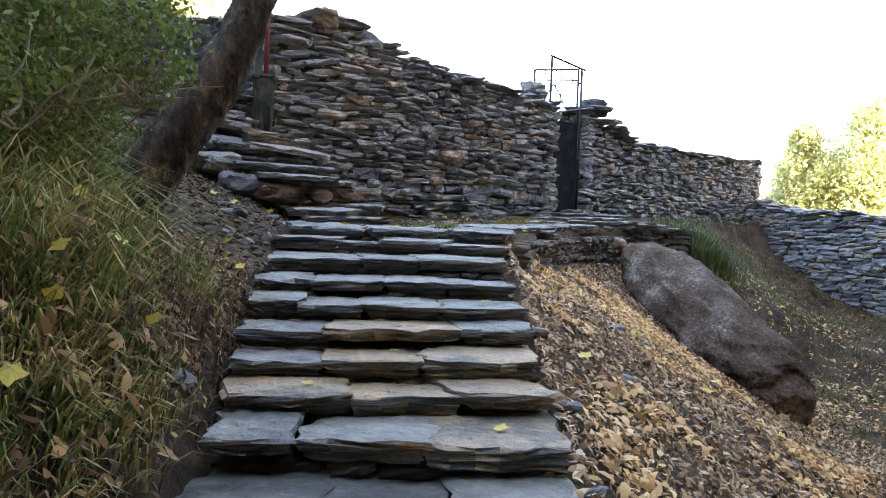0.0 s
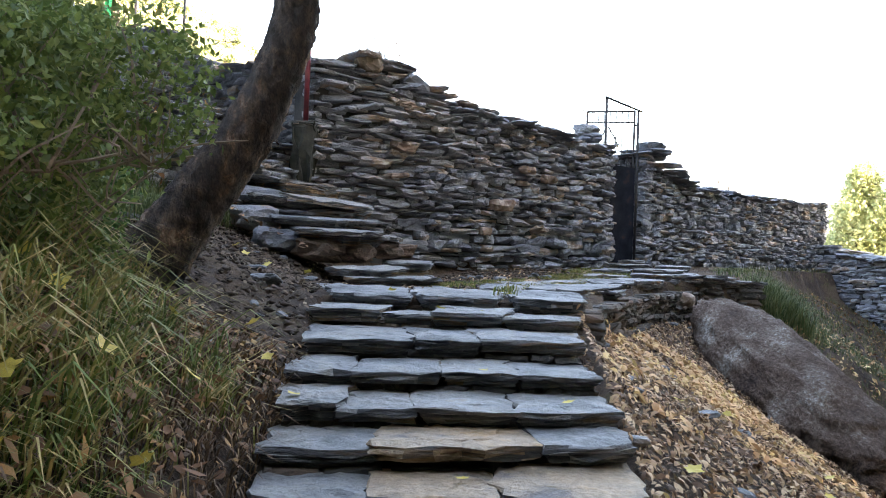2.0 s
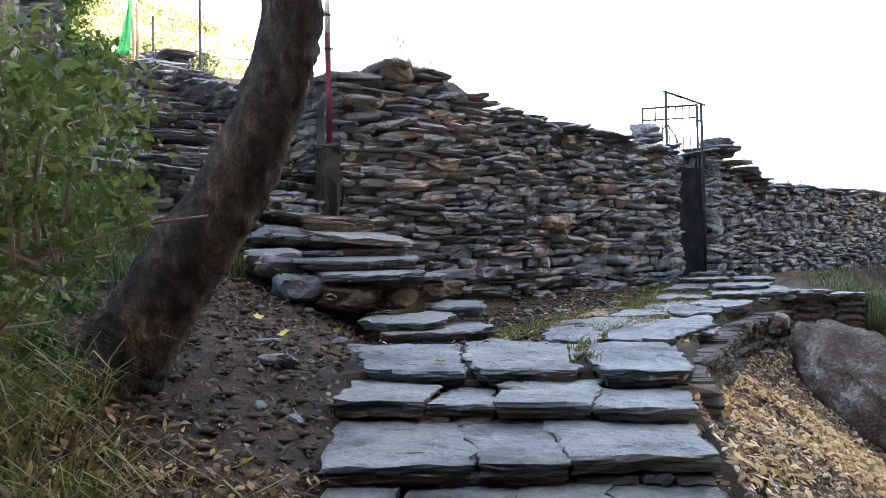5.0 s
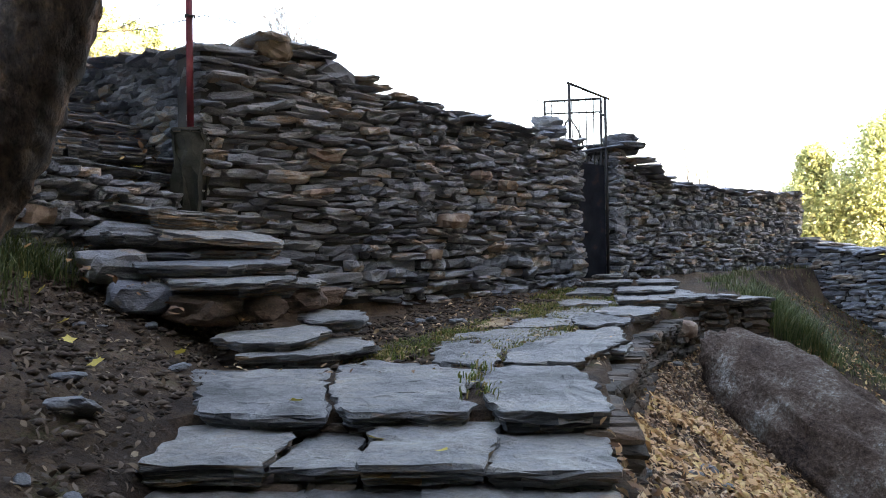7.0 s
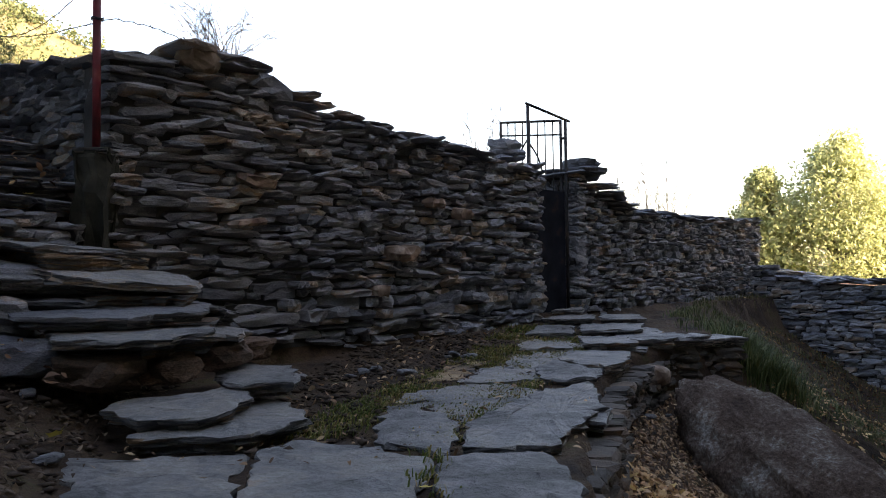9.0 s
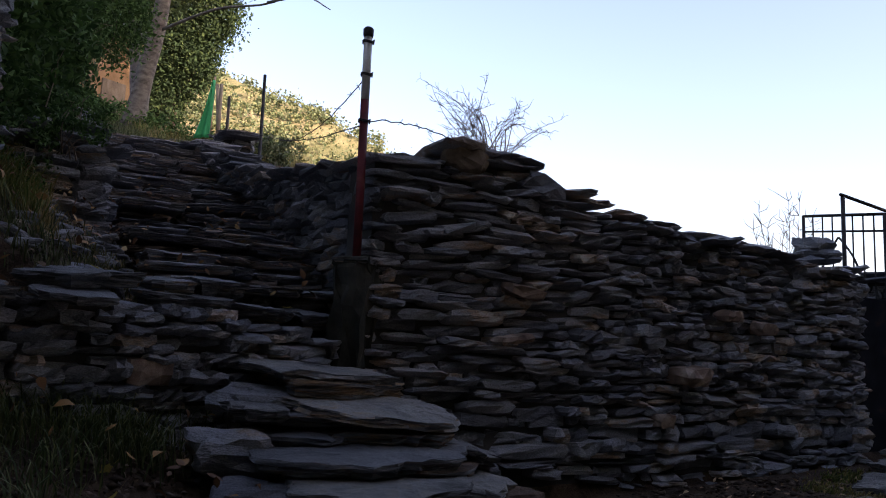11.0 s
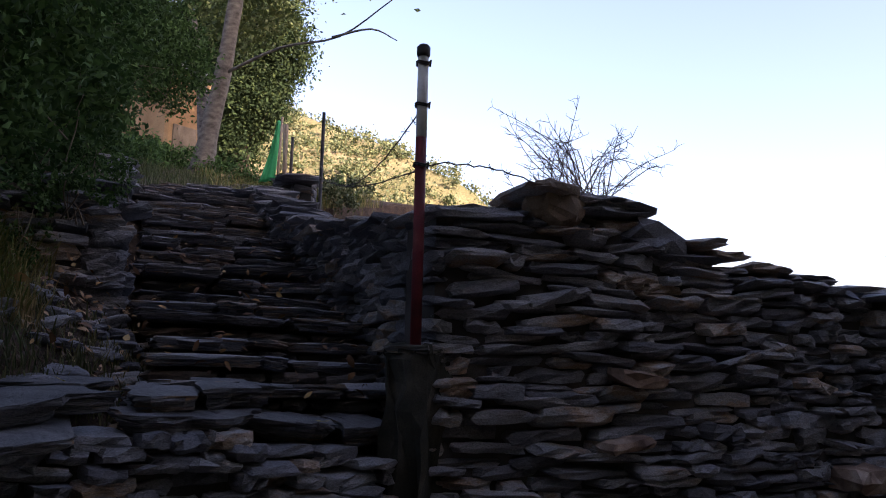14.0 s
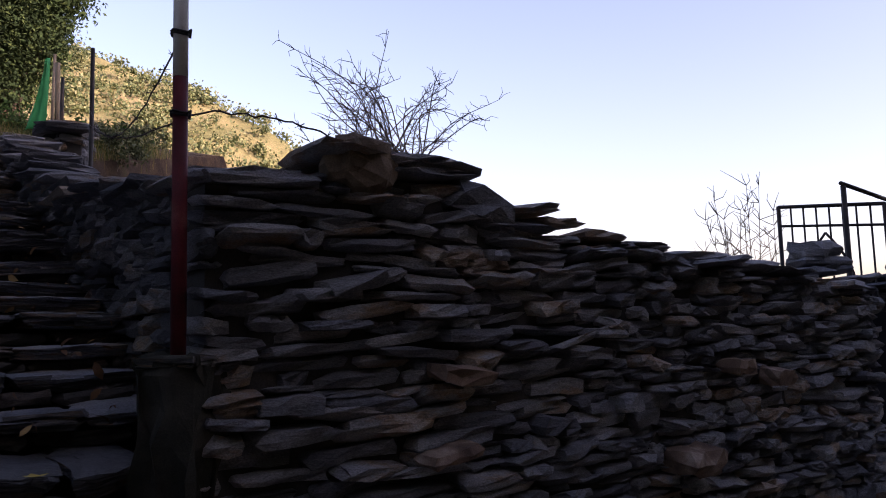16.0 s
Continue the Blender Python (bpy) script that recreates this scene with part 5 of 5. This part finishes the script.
for cx, cy, cz, n in ((1.45, 19.5, 4.6, 12), (5.2, 21.9, 3.9, 12), (4.3, 21.3, 3.7, 10)):
    b = thing("bare_shrub", "thin bare shrub behind the gate wall", "bush")
    for k in range(n):
        base = np.array((cx + rng.normal() * 0.08, cy + rng.normal() * 0.08, 1.7))
        tip = np.array((cx + rng.normal() * 0.28, cy + rng.normal() * 0.28, cz + rng.uniform(-0.2, 0.7)))
        pts = smooth_line([base, (base + tip) / 2 + rng.normal(size=3) * 0.08, tip], 8)
        limb = tube("branch", pts, np.linspace(0.011, 0.003, len(pts)), M_TWIG, b, 5)
        s = Soup()
        for q in pts[4:]:
            for _ in range(3):
                d = np.array((rng.normal() * 0.12, rng.normal() * 0.12, rng.uniform(0.08, 0.24)))
                s.add(*tube_data([q, q + d * 0.5 + rng.normal(size=3) * 0.02, q + d], [0.005, 0.004, 0.002], 4))
        tagged(s.object("twig", M_TWIG, limb), "fine bare twigs", kind="stuff")

# ---- bare branch with a few leaves reaching over the stair ----
bb = thing("overhanging_branch", "thin branch with sparse autumn leaves over the stair", "branch")
for pts, r in (([(-7.9, 17.9, 9.7), (-6.6, 17.0, 8.95), (-5.6, 16.4, 8.65), (-4.9, 16.1, 8.3)], 0.035), ([(-6.6, 17.0, 8.95), (-6.0, 16.5, 8.4), (-5.3, 16.2, 8.1)], 0.02), ([(-6.0, 16.7, 8.75), (-5.2, 16.4, 9.1), (-4.4, 16.0, 9.1)], 0.018), ([(-5.6, 16.4, 8.65), (-5.0, 16.0, 8.65), (-4.5, 15.9, 8.55)], 0.014)):
    q = smooth_line(pts, 5)
    tube("branch", q, np.linspace(r, 0.005, len(q)), M_BARK, bb, 6, 0.1)
cs = np.concatenate([np.array(c) + rng.normal(size=(190, 3)) * 0.3 for c in ((-5.4, 16.4, 8.95), (-4.9, 16.1, 8.65), (-6.0, 16.6, 9.05), (-4.6, 16.0, 8.95))])
v, f = leaf_cloud(rng, cs, 0.085)
fast_mesh("foliage", v, f, M_POPLAR, bb)

twig = thing("hanging_twig", "thin dark twig hanging from the canopy", "twig")
q = smooth_line([(2.25, 6.3, 3.5), (1.95, 6.15, 3.05), (1.78, 6.06, 2.83), (1.86, 6.08, 2.79), (2.0, 6.1, 2.81)], 5)
tube("stem", q, np.linspace(0.004, 0.002, len(q)), M_BARK, twig, 5)

# ---- house ----
house = thing("house", "small ochre plastered house with slate eaves behind trees", "house")


def box(name, c, s, m, parent, turn, label=""):
    bm = bmesh.new()
    bmesh.ops.create_cube(bm, size=1)
    for w in bm.verts:
        w.co = Vector((w.co.x * s[0], w.co.y * s[1], w.co.z * s[2]))
    bmesh.ops.bevel(bm, geom=list(bm.edges), offset=min(s) * 0.06, segments=1, affect="EDGES")
    ob = part(name, bm, m, parent, label)
    ob.matrix_basis = pose(*c, 0, 0, turn)
    return ob


HT = -18
hx0, hy0 = -20.9, 29.9
box("wall", (hx0, hy0, 11.2), (4.6, 1.8, 4.8), M_PLASTER, house, HT, "ochre mud-plastered wall")
box("base", (hx0, hy0, 9.0), (4.8, 2.0, 2.8), M_STONE_J, house, HT, "dark stone base course")
roof = box("roof", (hx0, hy0, 13.75), (4.9, 2.6, 0.22), M_STONE_J, house, HT, "projecting slate roof")
for k in range(8):
    q = Vector((hx0, hy0, 13.55)) + Matrix.Rotation(radians(HT), 3, "Z") @ Vector((-2.3 + 0.65 * k, -1.3, 0))
    box("rafter", q, (0.12, 0.9, 0.14), M_WOOD, house, HT)
box("door_frame", Vector((hx0, hy0, 10.6)) + Matrix.Rotation(radians(HT), 3, "Z") @ Vector((2.32, -0.2, 0)), (0.1, 0.9, 2.2), M_WOOD, house, HT, "grey wooden door frame")

# ---- grass and leaves ----
M_GOLD = leafy("golden_leaf_litter", [(0, (0.42, 0.22, 0.1)), (0.6, (0.66, 0.42, 0.22)), (1, (0.72, 0.56, 0.22))], 0.2, 0.7)
M_DEAD = leafy("dead_brown_leaves", [(0, (0.045, 0.022, 0.012)), (0.5, (0.16, 0.075, 0.032)), (0.8, (0.34, 0.19, 0.07)), (1, (0.46, 0.36, 0.16))], 0.15, 0.7)
M_CHIP = leafy("dark_leaf_chips", [(0, (0.022, 0.015, 0.01)), (0.5, (0.075, 0.05, 0.034)), (0.8, (0.16, 0.115, 0.08)), (1, (0.36, 0.28, 0.18))], 0.1, 0.8)


def litter(name, label, spots, size, rng, mat):
    n = len(spots)
    p = np.asarray(spots) + np.array((0, 0, 0.03))
    e = 0.12
    gxn = (ground_height(p[:, 0] + e, p[:, 1]) - ground_height(p[:, 0] - e, p[:, 1])) / (2 * e)
    gyn = (ground_height(p[:, 0], p[:, 1] + e) - ground_height(p[:, 0], p[:, 1] - e)) / (2 * e)
    nr = np.stack([-gxn, -gyn, np.ones(n)], 1) + rng.normal(size=(n, 3)) * 0.5
    nr /= np.linalg.norm(nr, axis=1)[:, None]
    a = np.cross(nr, rng.normal(size=(n, 3)))
    a /= np.linalg.norm(a, axis=1)[:, None]
    b = np.cross(nr, a)
    s = size * rng.uniform(0.5, 1.5, (n, 1))
    lift = rng.uniform(-0.15, 0.42, (n, 1)) * s
    w = rng.uniform(0.1, 0.34, (n, 1))
    v = np.stack([p - a * s * 0.6, p - a * s * 0.22 + b * s * w + nr * lift, p + a * s * 0.2 + b * s * w * 0.85 + nr * lift * 1.2, p + a * s * 0.65 + nr * lift * 0.6, p + a * s * 0.2 - b * s * w * 0.85 + nr * lift, p - a * s * 0.22 - b * s * w + nr * lift * 0.8], 1).reshape(-1, 3)
    k = np.arange(n)[:, None] * 6
    f = np.concatenate([k + np.array([q]) for q in ((0, 1, 5), (1, 2, 5), (2, 4, 5), (2, 3, 4))])
    return tagged(fast_mesh(name, v, f, mat), label, "fallen leaves", kind="stuff")


M_GREEN = leafy("short_green_grass", [(0, (0.03, 0.05, 0.018)), (0.5, (0.075, 0.105, 0.035)), (0.85, (0.15, 0.16, 0.06)), (1, (0.3, 0.24, 0.12))], 0.25)
M_DRYGREEN = leafy("thin_dry_grass", [(0, (0.035, 0.045, 0.018)), (0.45, (0.1, 0.11, 0.045)), (0.75, (0.2, 0.17, 0.08)), (1, (0.34, 0.27, 0.15))], 0.25, 0.7, 0.55)
rng = np.random.default_rng(77)


def grass(name, label, spots, height, rng, lean=(0.3, 0, 0), mat=None):
    """Bent blades, three quads each, in tufts."""
    n = len(spots)
    p = np.asarray(spots)
    h = height * rng.uniform(0.45, 1.3, n)[:, None]
    a = rng.uniform(0, 2 * math.pi, n)
    out = np.stack([np.cos(a), np.sin(a), np.zeros(n)], 1) * rng.uniform(0.2, 0.9, (n, 1)) + np.array(lean)
    side = np.stack([-np.sin(a), np.cos(a), np.zeros(n)], 1) * 0.0034 * rng.uniform(0.7, 1.6, (n, 1))
    up = np.array((0, 0, 1.0))
    m1 = p + h * (0.45 * up + 0.18 * out)
    m2 = p + h * (0.75 * up + 0.5 * out)
    tip = p + h * (0.78 * up + 0.95 * out)
    v = np.stack([p - side, p + side, m1 - side, m1 + side, m2 - side * 0.7, m2 + side * 0.7, tip - side * 0.1, tip + side * 0.1], 1).reshape(-1, 3)
    k = np.arange(n)[:, None] * 8
    f = np.concatenate([k + np.array([[0, 1, 3, 2]]), k + np.array([[2, 3, 5, 4]]), k + np.array([[4, 5, 7, 6]])])
    return tagged(fast_mesh(name, v, f, mat or M_GRASS), label, "grass", kind="stuff")


def scatter(n, x0, x1, y0, y1, keep, rng, tuft=0, spread=0.05):
    out = []
    while len(out) < n:
        x, y = rng.uniform(x0, x1), rng.uniform(y0, y1)
        if keep(x, y):
            for _ in range(max(1, tuft)):
                out.append((x + rng.normal() * spread, y + rng.normal() * spread))
    q = np.array(out[:n])
    return np.column_stack([q, ground_height(q[:, 0], q[:, 1]) - 0.02])


def bank(x, y):
    d = edge_left(y) - x
    return d > 0.1 + 0.95 * min(max((y - 5.55) / 0.75, 0.0), 1.0) + 0.1 * noise.noise(Vector((x * 2, y * 2, 0))) and y < 6.7 + 0.4 * noise.noise(Vector((x, y, 2))) and y > -0.8 + 0.8 * noise.noise(Vector((x, 0.3, 7))) and d < 2.5 + 0.9 * noise.noise(Vector((1.7, y * 0.9, 4))) and noise.noise(Vector((x * 2.3, y * 2.3, 5))) > -0.15


grass("bank_grass", "long straw and green grass covering the bank", scatter(31000, -4.6, -0.8, -1.6, 7.4, bank, rng, 16, 0.05), 0.2, rng, (0.35, -0.15, -0.25))
M_STEM = leafy("dead_brown_stems", [(0, (0.03, 0.018, 0.01)), (0.5, (0.11, 0.065, 0.035)), (0.85, (0.24, 0.15, 0.08)), (1, (0.4, 0.29, 0.16))], 0.1, 0.8, 0.6)
grass("bank_stems", "matted dead brown stems under the bank grass", scatter(15000, -4.4, -0.8, -1.4, 6.6, lambda x, y: 0.0 < edge_left(y) - x < 2.4 and y < 6.5, rng, 10, 0.09), 0.17, rng, (0.5, -0.3, -0.35), M_STEM)
grass("bank_long_grass", "drooping dry grass stems on the bank", scatter(4600, -4.6, -1.2, -1.4, 7.2, bank, rng, 16, 0.05), 0.5, rng, (0.5, -0.2, -0.45))
grass("slope_grass", "thin green grass on the slope below the boundary wall", scatter(22000, 2.6, 11, 9, 23.5, lambda x, y: x - edge_right(y) > (0.05 if y > 15.3 else 0.9) and (y > 13 or x > 4.2) and noise.noise(Vector((x * 1.4, y * 1.4, 1))) > -0.3, rng, 10, 0.1), 0.1, rng, (0, 0, 0), M_DRYGREEN)
grass("bench_grass", "short patchy grass on the strip between bench slabs and gate wall", scatter(5200, 3.0, 6.6, 15.0, 20.5, lambda x, y: x - edge_right(y) > -0.25 and noise.noise(Vector((x * 1.1, y * 1.1, 4))) > -0.35, rng, 10, 0.1), 0.11, rng, (0, 0, 0), M_GREEN)
litter("slope_leaves", "brown leaves among the thin slope grass", scatter(6000, 3.6, 10.5, 8.5, 22, lambda x, y: x - edge_right(y) > 0.6 and (y > 13 or x > 4.6), rng), 0.06, rng, M_DEAD)
litter("slope_yellow_leaves", "yellow leaves scattered in the grass behind the boulder", scatter(1500, 3.6, 7.5, 10.5, 18, lambda x, y: x - edge_right(y) > 0.4 and noise.noise(Vector((x * 1.3, y * 1.3, 6))) > -0.1, rng) + np.array((0, 0, 0.03)), 0.055, rng, M_GOLD)
grass("grass_clump", "tall bright green grass clump beside the bench slabs", scatter(1900, 3.95, 4.75, 14.9, 15.9, lambda x, y: True, rng, 14, 0.09), 0.42, rng, (0.1, -0.1, 0), M_GREEN)
grass("path_grass", "short grass and weeds between the flagstones", np.concatenate([scatter(11500, -1.3, 1.9, 9.8, 15.8, lambda x, y: -0.9 + (y - 10) * 0.38 < x < edge_right(y) - 0.5 and noise.noise(Vector((x * 1.5, y * 1.5, 9))) > -0.24, rng, 12, 0.05),
      scatter(110, -0.1, 0.06, 8.2, 9.4, lambda x, y: True, rng, 6, 0.03) + np.array((0, 0, 0.05))]), 0.06, rng, (0.3, -0.6, -0.1))
grass("terrace_grass", "long grass hanging below the pale tree", scatter(8000, -6.5, -2.2, 8.2, 11.4, lambda x, y: edge_left(y) - x > 1.3 + 0.4 * noise.noise(Vector((x, y * 1.3, 3))) and y > 8.5 + 0.6 * noise.noise(Vector((x * 1.2, 2.2, 1))) and (x - P0[0]) * V[0] + (y - P0[1]) * V[1] < (-0.1 if x > -4.6 else 0.6), rng, 14, 0.1), 0.3, rng, (0.3, -0.35, -0.2), M_GREEN)
up_spots = scatter(3000, -6.5, -3.6, 11.2, 14.5, lambda x, y: (x - P0[0]) * U[0] + (y - P0[1]) * U[1] < -2.3, rng, 14, 0.06)
grass("upper_grass", "dull green grass beside the upper stair", up_spots, 0.3, rng, (0.2, -0.1, -0.1))

grass("ridge_grass", "dry yellow grass along the upper path", scatter(5000, -15, -7, 17.5, 29, lambda x, y: 0.2 < (x - P0[0]) * U[0] + (y - P0[1]) * U[1] < 5 and (x - P0[0]) * V[0] + (y - P0[1]) * V[1] > 8.2, rng, 10, 0.1), 0.4, rng, (0, 0, 0))
RB = []
for _ in range(9):
    x, y = uv(1.6 + rng.uniform(0.6, 2.6), rng.uniform(9.5, 17))
    RB.append(((x, y, gz(x, y) + 0.3), (0.5, 0.5, 0.4), 500))
bush("ridge_bush", "low yellow-green shrubs along the upper path", RB, 0.1, M_SHRUB, 3, rng)

def shelf(x, y):
    u, v = (x - P0[0]) * U[0] + (y - P0[1]) * U[1], (x - P0[0]) * V[0] + (y - P0[1]) * V[1]
    return -4.2 < u < -1.6 and -0.5 < v < 1.95


grass("shelf_grass", "dull tufts of grass on the earth shelf beside the stair", scatter(5200, -6.5, -2.6, 8.6, 12.6, lambda x, y: shelf(x, y) and noise.noise(Vector((x * 2.2, y * 2.2, 6))) > -0.2, rng, 12, 0.06), 0.14, rng, (0.15, -0.2, -0.05), M_DRYGREEN)
litter("shelf_litter", "dark chips and dead leaves on the earth shelf", scatter(1500, -6.5, -2.6, 8.6, 12.6, shelf, rng), 0.05, rng, M_CHIP)
# ---- leaf litter ----
litter("slope_litter", "thick tan and brown dry leaves on the slope", scatter(62000, 0.5, 5.2, -1.4, 13.8, lambda x, y: y > -0.5 + 0.9 * noise.noise(Vector((x * 0.9, 0.5, 6))) and x > edge_right(y) + (-0.07 if y < 8 else 0.14) and x - edge_right(y) < 3.6 + noise.noise(Vector((x, y, 3))), rng), 0.04, rng, M_LITTER)
litter("dirt_litter", "scattered brown leaves and chips on bare soil", scatter(7500, -3.4, -0.9, 1.5, 12.2, lambda x, y: x < edge_left(y) - 0.02 and (x - P0[0]) * V[0] + (y - P0[1]) * V[1] < -0.3, rng), 0.033, rng, M_CHIP)
# the two golden layers double as sun dapples painted by leaf colour
litter("golden_litter", "golden yellow leaves that also stand for sun dapples on the litter", scatter(3900, 0.8, 4.4, 2.4, 12.5, lambda x, y: x > edge_right(y) and x - edge_right(y) < 3.2 and noise.noise(Vector((x * 1.5, y * 1.1, 8))) > 0.22, rng) + np.array((0, 0, 0.012)), 0.055, rng, M_GOLD)
litter("gold_drift", "golden leaves beside the steps where sun dapples fall", scatter(2600, 0.7, 3.2, 6.8, 11.0, lambda x, y: 0.1 < x - edge_right(y) < 2.2 and noise.noise(Vector((x * 1.2 + 3, y * 0.8, 2))) + 0.5 * noise.noise(Vector((x * 4, y * 4, 2))) > 0.1, rng) + np.array((0, 0, 0.02)), 0.055, rng, M_GOLD)
litter("bank_litter", "brown autumn leaves caught in the bank grass", scatter(6500, -3.2, -0.8, 1.2, 6.6, lambda x, y: x < edge_left(y) - 0.02, rng) + np.array((0, 0, 0.05)), 0.042, rng, M_DEAD)
litter("landing_litter", "small leaves caught beside the flagstones", scatter(700, -1.6, 1.6, 9.3, 15.4, lambda x, y: x > -1.6 + (y - 10) * 0.35 and x < edge_right(y), rng), 0.04, rng, M_LITTER)
litter("stair_litter", "leaves and chips at the edge of the upper stair", scatter(900, -9, -3, 11.3, 17.5, lambda x, y: -2.6 < (x - P0[0]) * U[0] + (y - P0[1]) * U[1] < -1.6 and (x - P0[0]) * V[0] + (y - P0[1]) * V[1] > 0.1, rng), 0.06, rng, M_LITTER)


def maple_leaf(at, size, turn, tilt):
    """A broad five-pointed leaf, slightly cupped."""
    ring = []
    for k in range(15):
        a = 2 * math.pi * k / 15
        r = (1.0, 0.62, 0.72)[k % 3] * (0.75 + 0.25 * math.cos(a))
        ring.append((0.5 * r * math.cos(a), 0.5 * r * math.sin(a), 0.09 * r * r))
    stem = [(-0.3, 0.012, 0.0), (-0.62, 0.008, 0.05), (-0.62, -0.008, 0.05), (-0.3, -0.012, 0.0)]
    vs = [(0, 0, 0)] + ring + stem
    fs = [(0, 1 + k, 1 + (k + 1) % 15) for k in range(15)] + [(16, 17, 18, 19)]
    ob = mesh_object("fallen_leaf", vs, fs, M_YELLOW)
    ob.matrix_basis = Matrix.LocRotScale(at, Euler((tilt[0], tilt[1], turn)), (size, size, size))
    return tagged(ob, "yellow fallen maple leaf lying on the ground", "leaf", "yellow leaves beside the path")


for x, y in ((-1.3, 3.0), (-1.15, 3.3), (-1.45, 3.6), (-1.05, 2.8), (-1.6, 4.3), (-1.3, 4.6), (-1.75, 4.9), (-1.2, 3.9), (-1.9, 4.0), (-1.5, 5.6), (-1.35, 6.3), (-1.1, 2.4), (-1.0, 2.6), (-1.25, 2.7), (-1.4, 3.1), (-1.12, 3.5), (-1.3, 4.1), (-1.05, 4.4), (-1.55, 4.75), (-1.2, 5.1), (-1.45, 3.35), (-1.7, 3.9), (-1.15, 5.9), (-2.0, 8.6), (-2.3, 8.9), (-2.5, 9.3), (-2.9, 9.8), (-1.9, 9.6), (1.2, 5.6), (1.5, 6.4), (2.0, 7.2), (1.1, 7.4), (1.7, 8.4), (0.9, 6.0), (2.3, 8.0), (-3.1, 10.0)):
    maple_leaf((x, y, gz(x, y) + (0.2 if x < -1 and y < 7 else 0.06)), rng.uniform(0.09, 0.15), rng.uniform(0, 6.3), (rng.normal() * 0.25 + (0.5 if x < -1 else 0.1), rng.normal() * 0.25 + (0.4 if x < -1 else 0.3)))
for x, y, z in ((-0.14, 5.2, 0.735), (-0.5, 4.75, 0.64), (0.35, 4.55, 0.53), (-0.6, 4.3, 0.53), (0.3, 5.9, 0.935), (-0.9, 8.3, 1.35), (-0.05, 8.75, 1.36), (0.02, 8.5, 1.345), (-0.1, 6.1, 1.04), (-0.5, 7.95, 1.245), (-0.2, 7.7, 1.245), (-0.95, 5.7, 0.94), (0.05, 5.05, 0.64), (-3.9, 10.75, 3.08), (-4.2, 10.1, 3.08), (-2.95, 11.55, 2.9), (-3.5, 11.6, 3.03), (-4.4, 12.6, 3.5)):
    maple_leaf((x, y, z + 0.01), rng.uniform(0.07, 0.13), rng.uniform(0, 6.3), (rng.normal() * 0.15, rng.normal() * 0.15))

M_CRUMB = material("dark_soil_crumbs", [(0, (0.015, 0.011, 0.009)), (0.5, (0.055, 0.037, 0.026)), (0.85, (0.11, 0.083, 0.064)), (1, (0.2, 0.17, 0.145))], 0.95, 3, 30, 0.5, "island", 0.7)
litter("bank_leaves", "brown and orange dead leaves caught in the bank grass", scatter(600, -2.6, -0.85, 1.6, 6.6, bank, rng) + np.array((0, 0, 0.12)), 0.06, rng, M_DEAD)
litter("terrace_litter", "pale dead leaves scattered over the upper terrace", scatter(420, -6.5, -2.0, 9.6, 15.5, lambda x, y: (x - P0[0]) * U[0] + (y - P0[1]) * U[1] < 0.0, rng) + np.array((0, 0, 0.24)), 0.06, rng, M_DEAD)
# crumbs of slate and soil on the bare ground
spots = scatter(3600, -3.4, 2.0, 2.0, 15.0, lambda x, y: ((x < edge_left(y) + 0.02 and y > 6.0) or (y > 9.6 and -1.6 + (y - 10) * 0.25 < x < edge_right(y) - 0.5)) and (x - P0[0]) * V[0] + (y - P0[1]) * V[1] < -0.15, rng)
oct_v = np.array([(1, 0, 0), (0, 1, 0), (-1, 0, 0), (0, -1, 0), (0, 0, 1), (0, 0, -1)], float)
oct_f = np.array([(0, 1, 4), (1, 2, 4), (2, 3, 4), (3, 0, 4), (1, 0, 5), (2, 1, 5), (3, 2, 5), (0, 3, 5)])
size = 0.012 + 0.03 * rng.random((len(spots), 1, 1)) ** 3
crumb_v = (spots + np.array((0, 0, 0.022)))[:, None, :] + oct_v[None] * size * rng.uniform(0.5, 1.5, (len(spots), 6, 3)) * np.array((1.3, 1.0, 0.55))
crumb_f = oct_f[None] + 6 * np.arange(len(spots))[:, None, None]
tagged(fast_mesh("soil_crumbs", crumb_v.reshape(-1, 3), crumb_f.reshape(-1, 3), M_CRUMB), "small slate chips and clods on bare soil", "gravel", kind="stuff")

def upper_bank(x, y):
    v = (x - P0[0]) * V[0] + (y - P0[1]) * V[1]
    u = (x - P0[0]) * U[0] + (y - P0[1]) * U[1]
    return 5.5 < v < 17 and -6.5 < u - 0.37 * max(0.0, v - 7.6) < -2.2


grass("upper_bank_grass", "dull grass and weeds on the bank above the stair", scatter(9000, -20, -6, 13, 29, upper_bank, rng, 12, 0.12), 0.24, rng, (0.2, -0.2, -0.1), M_GREEN)
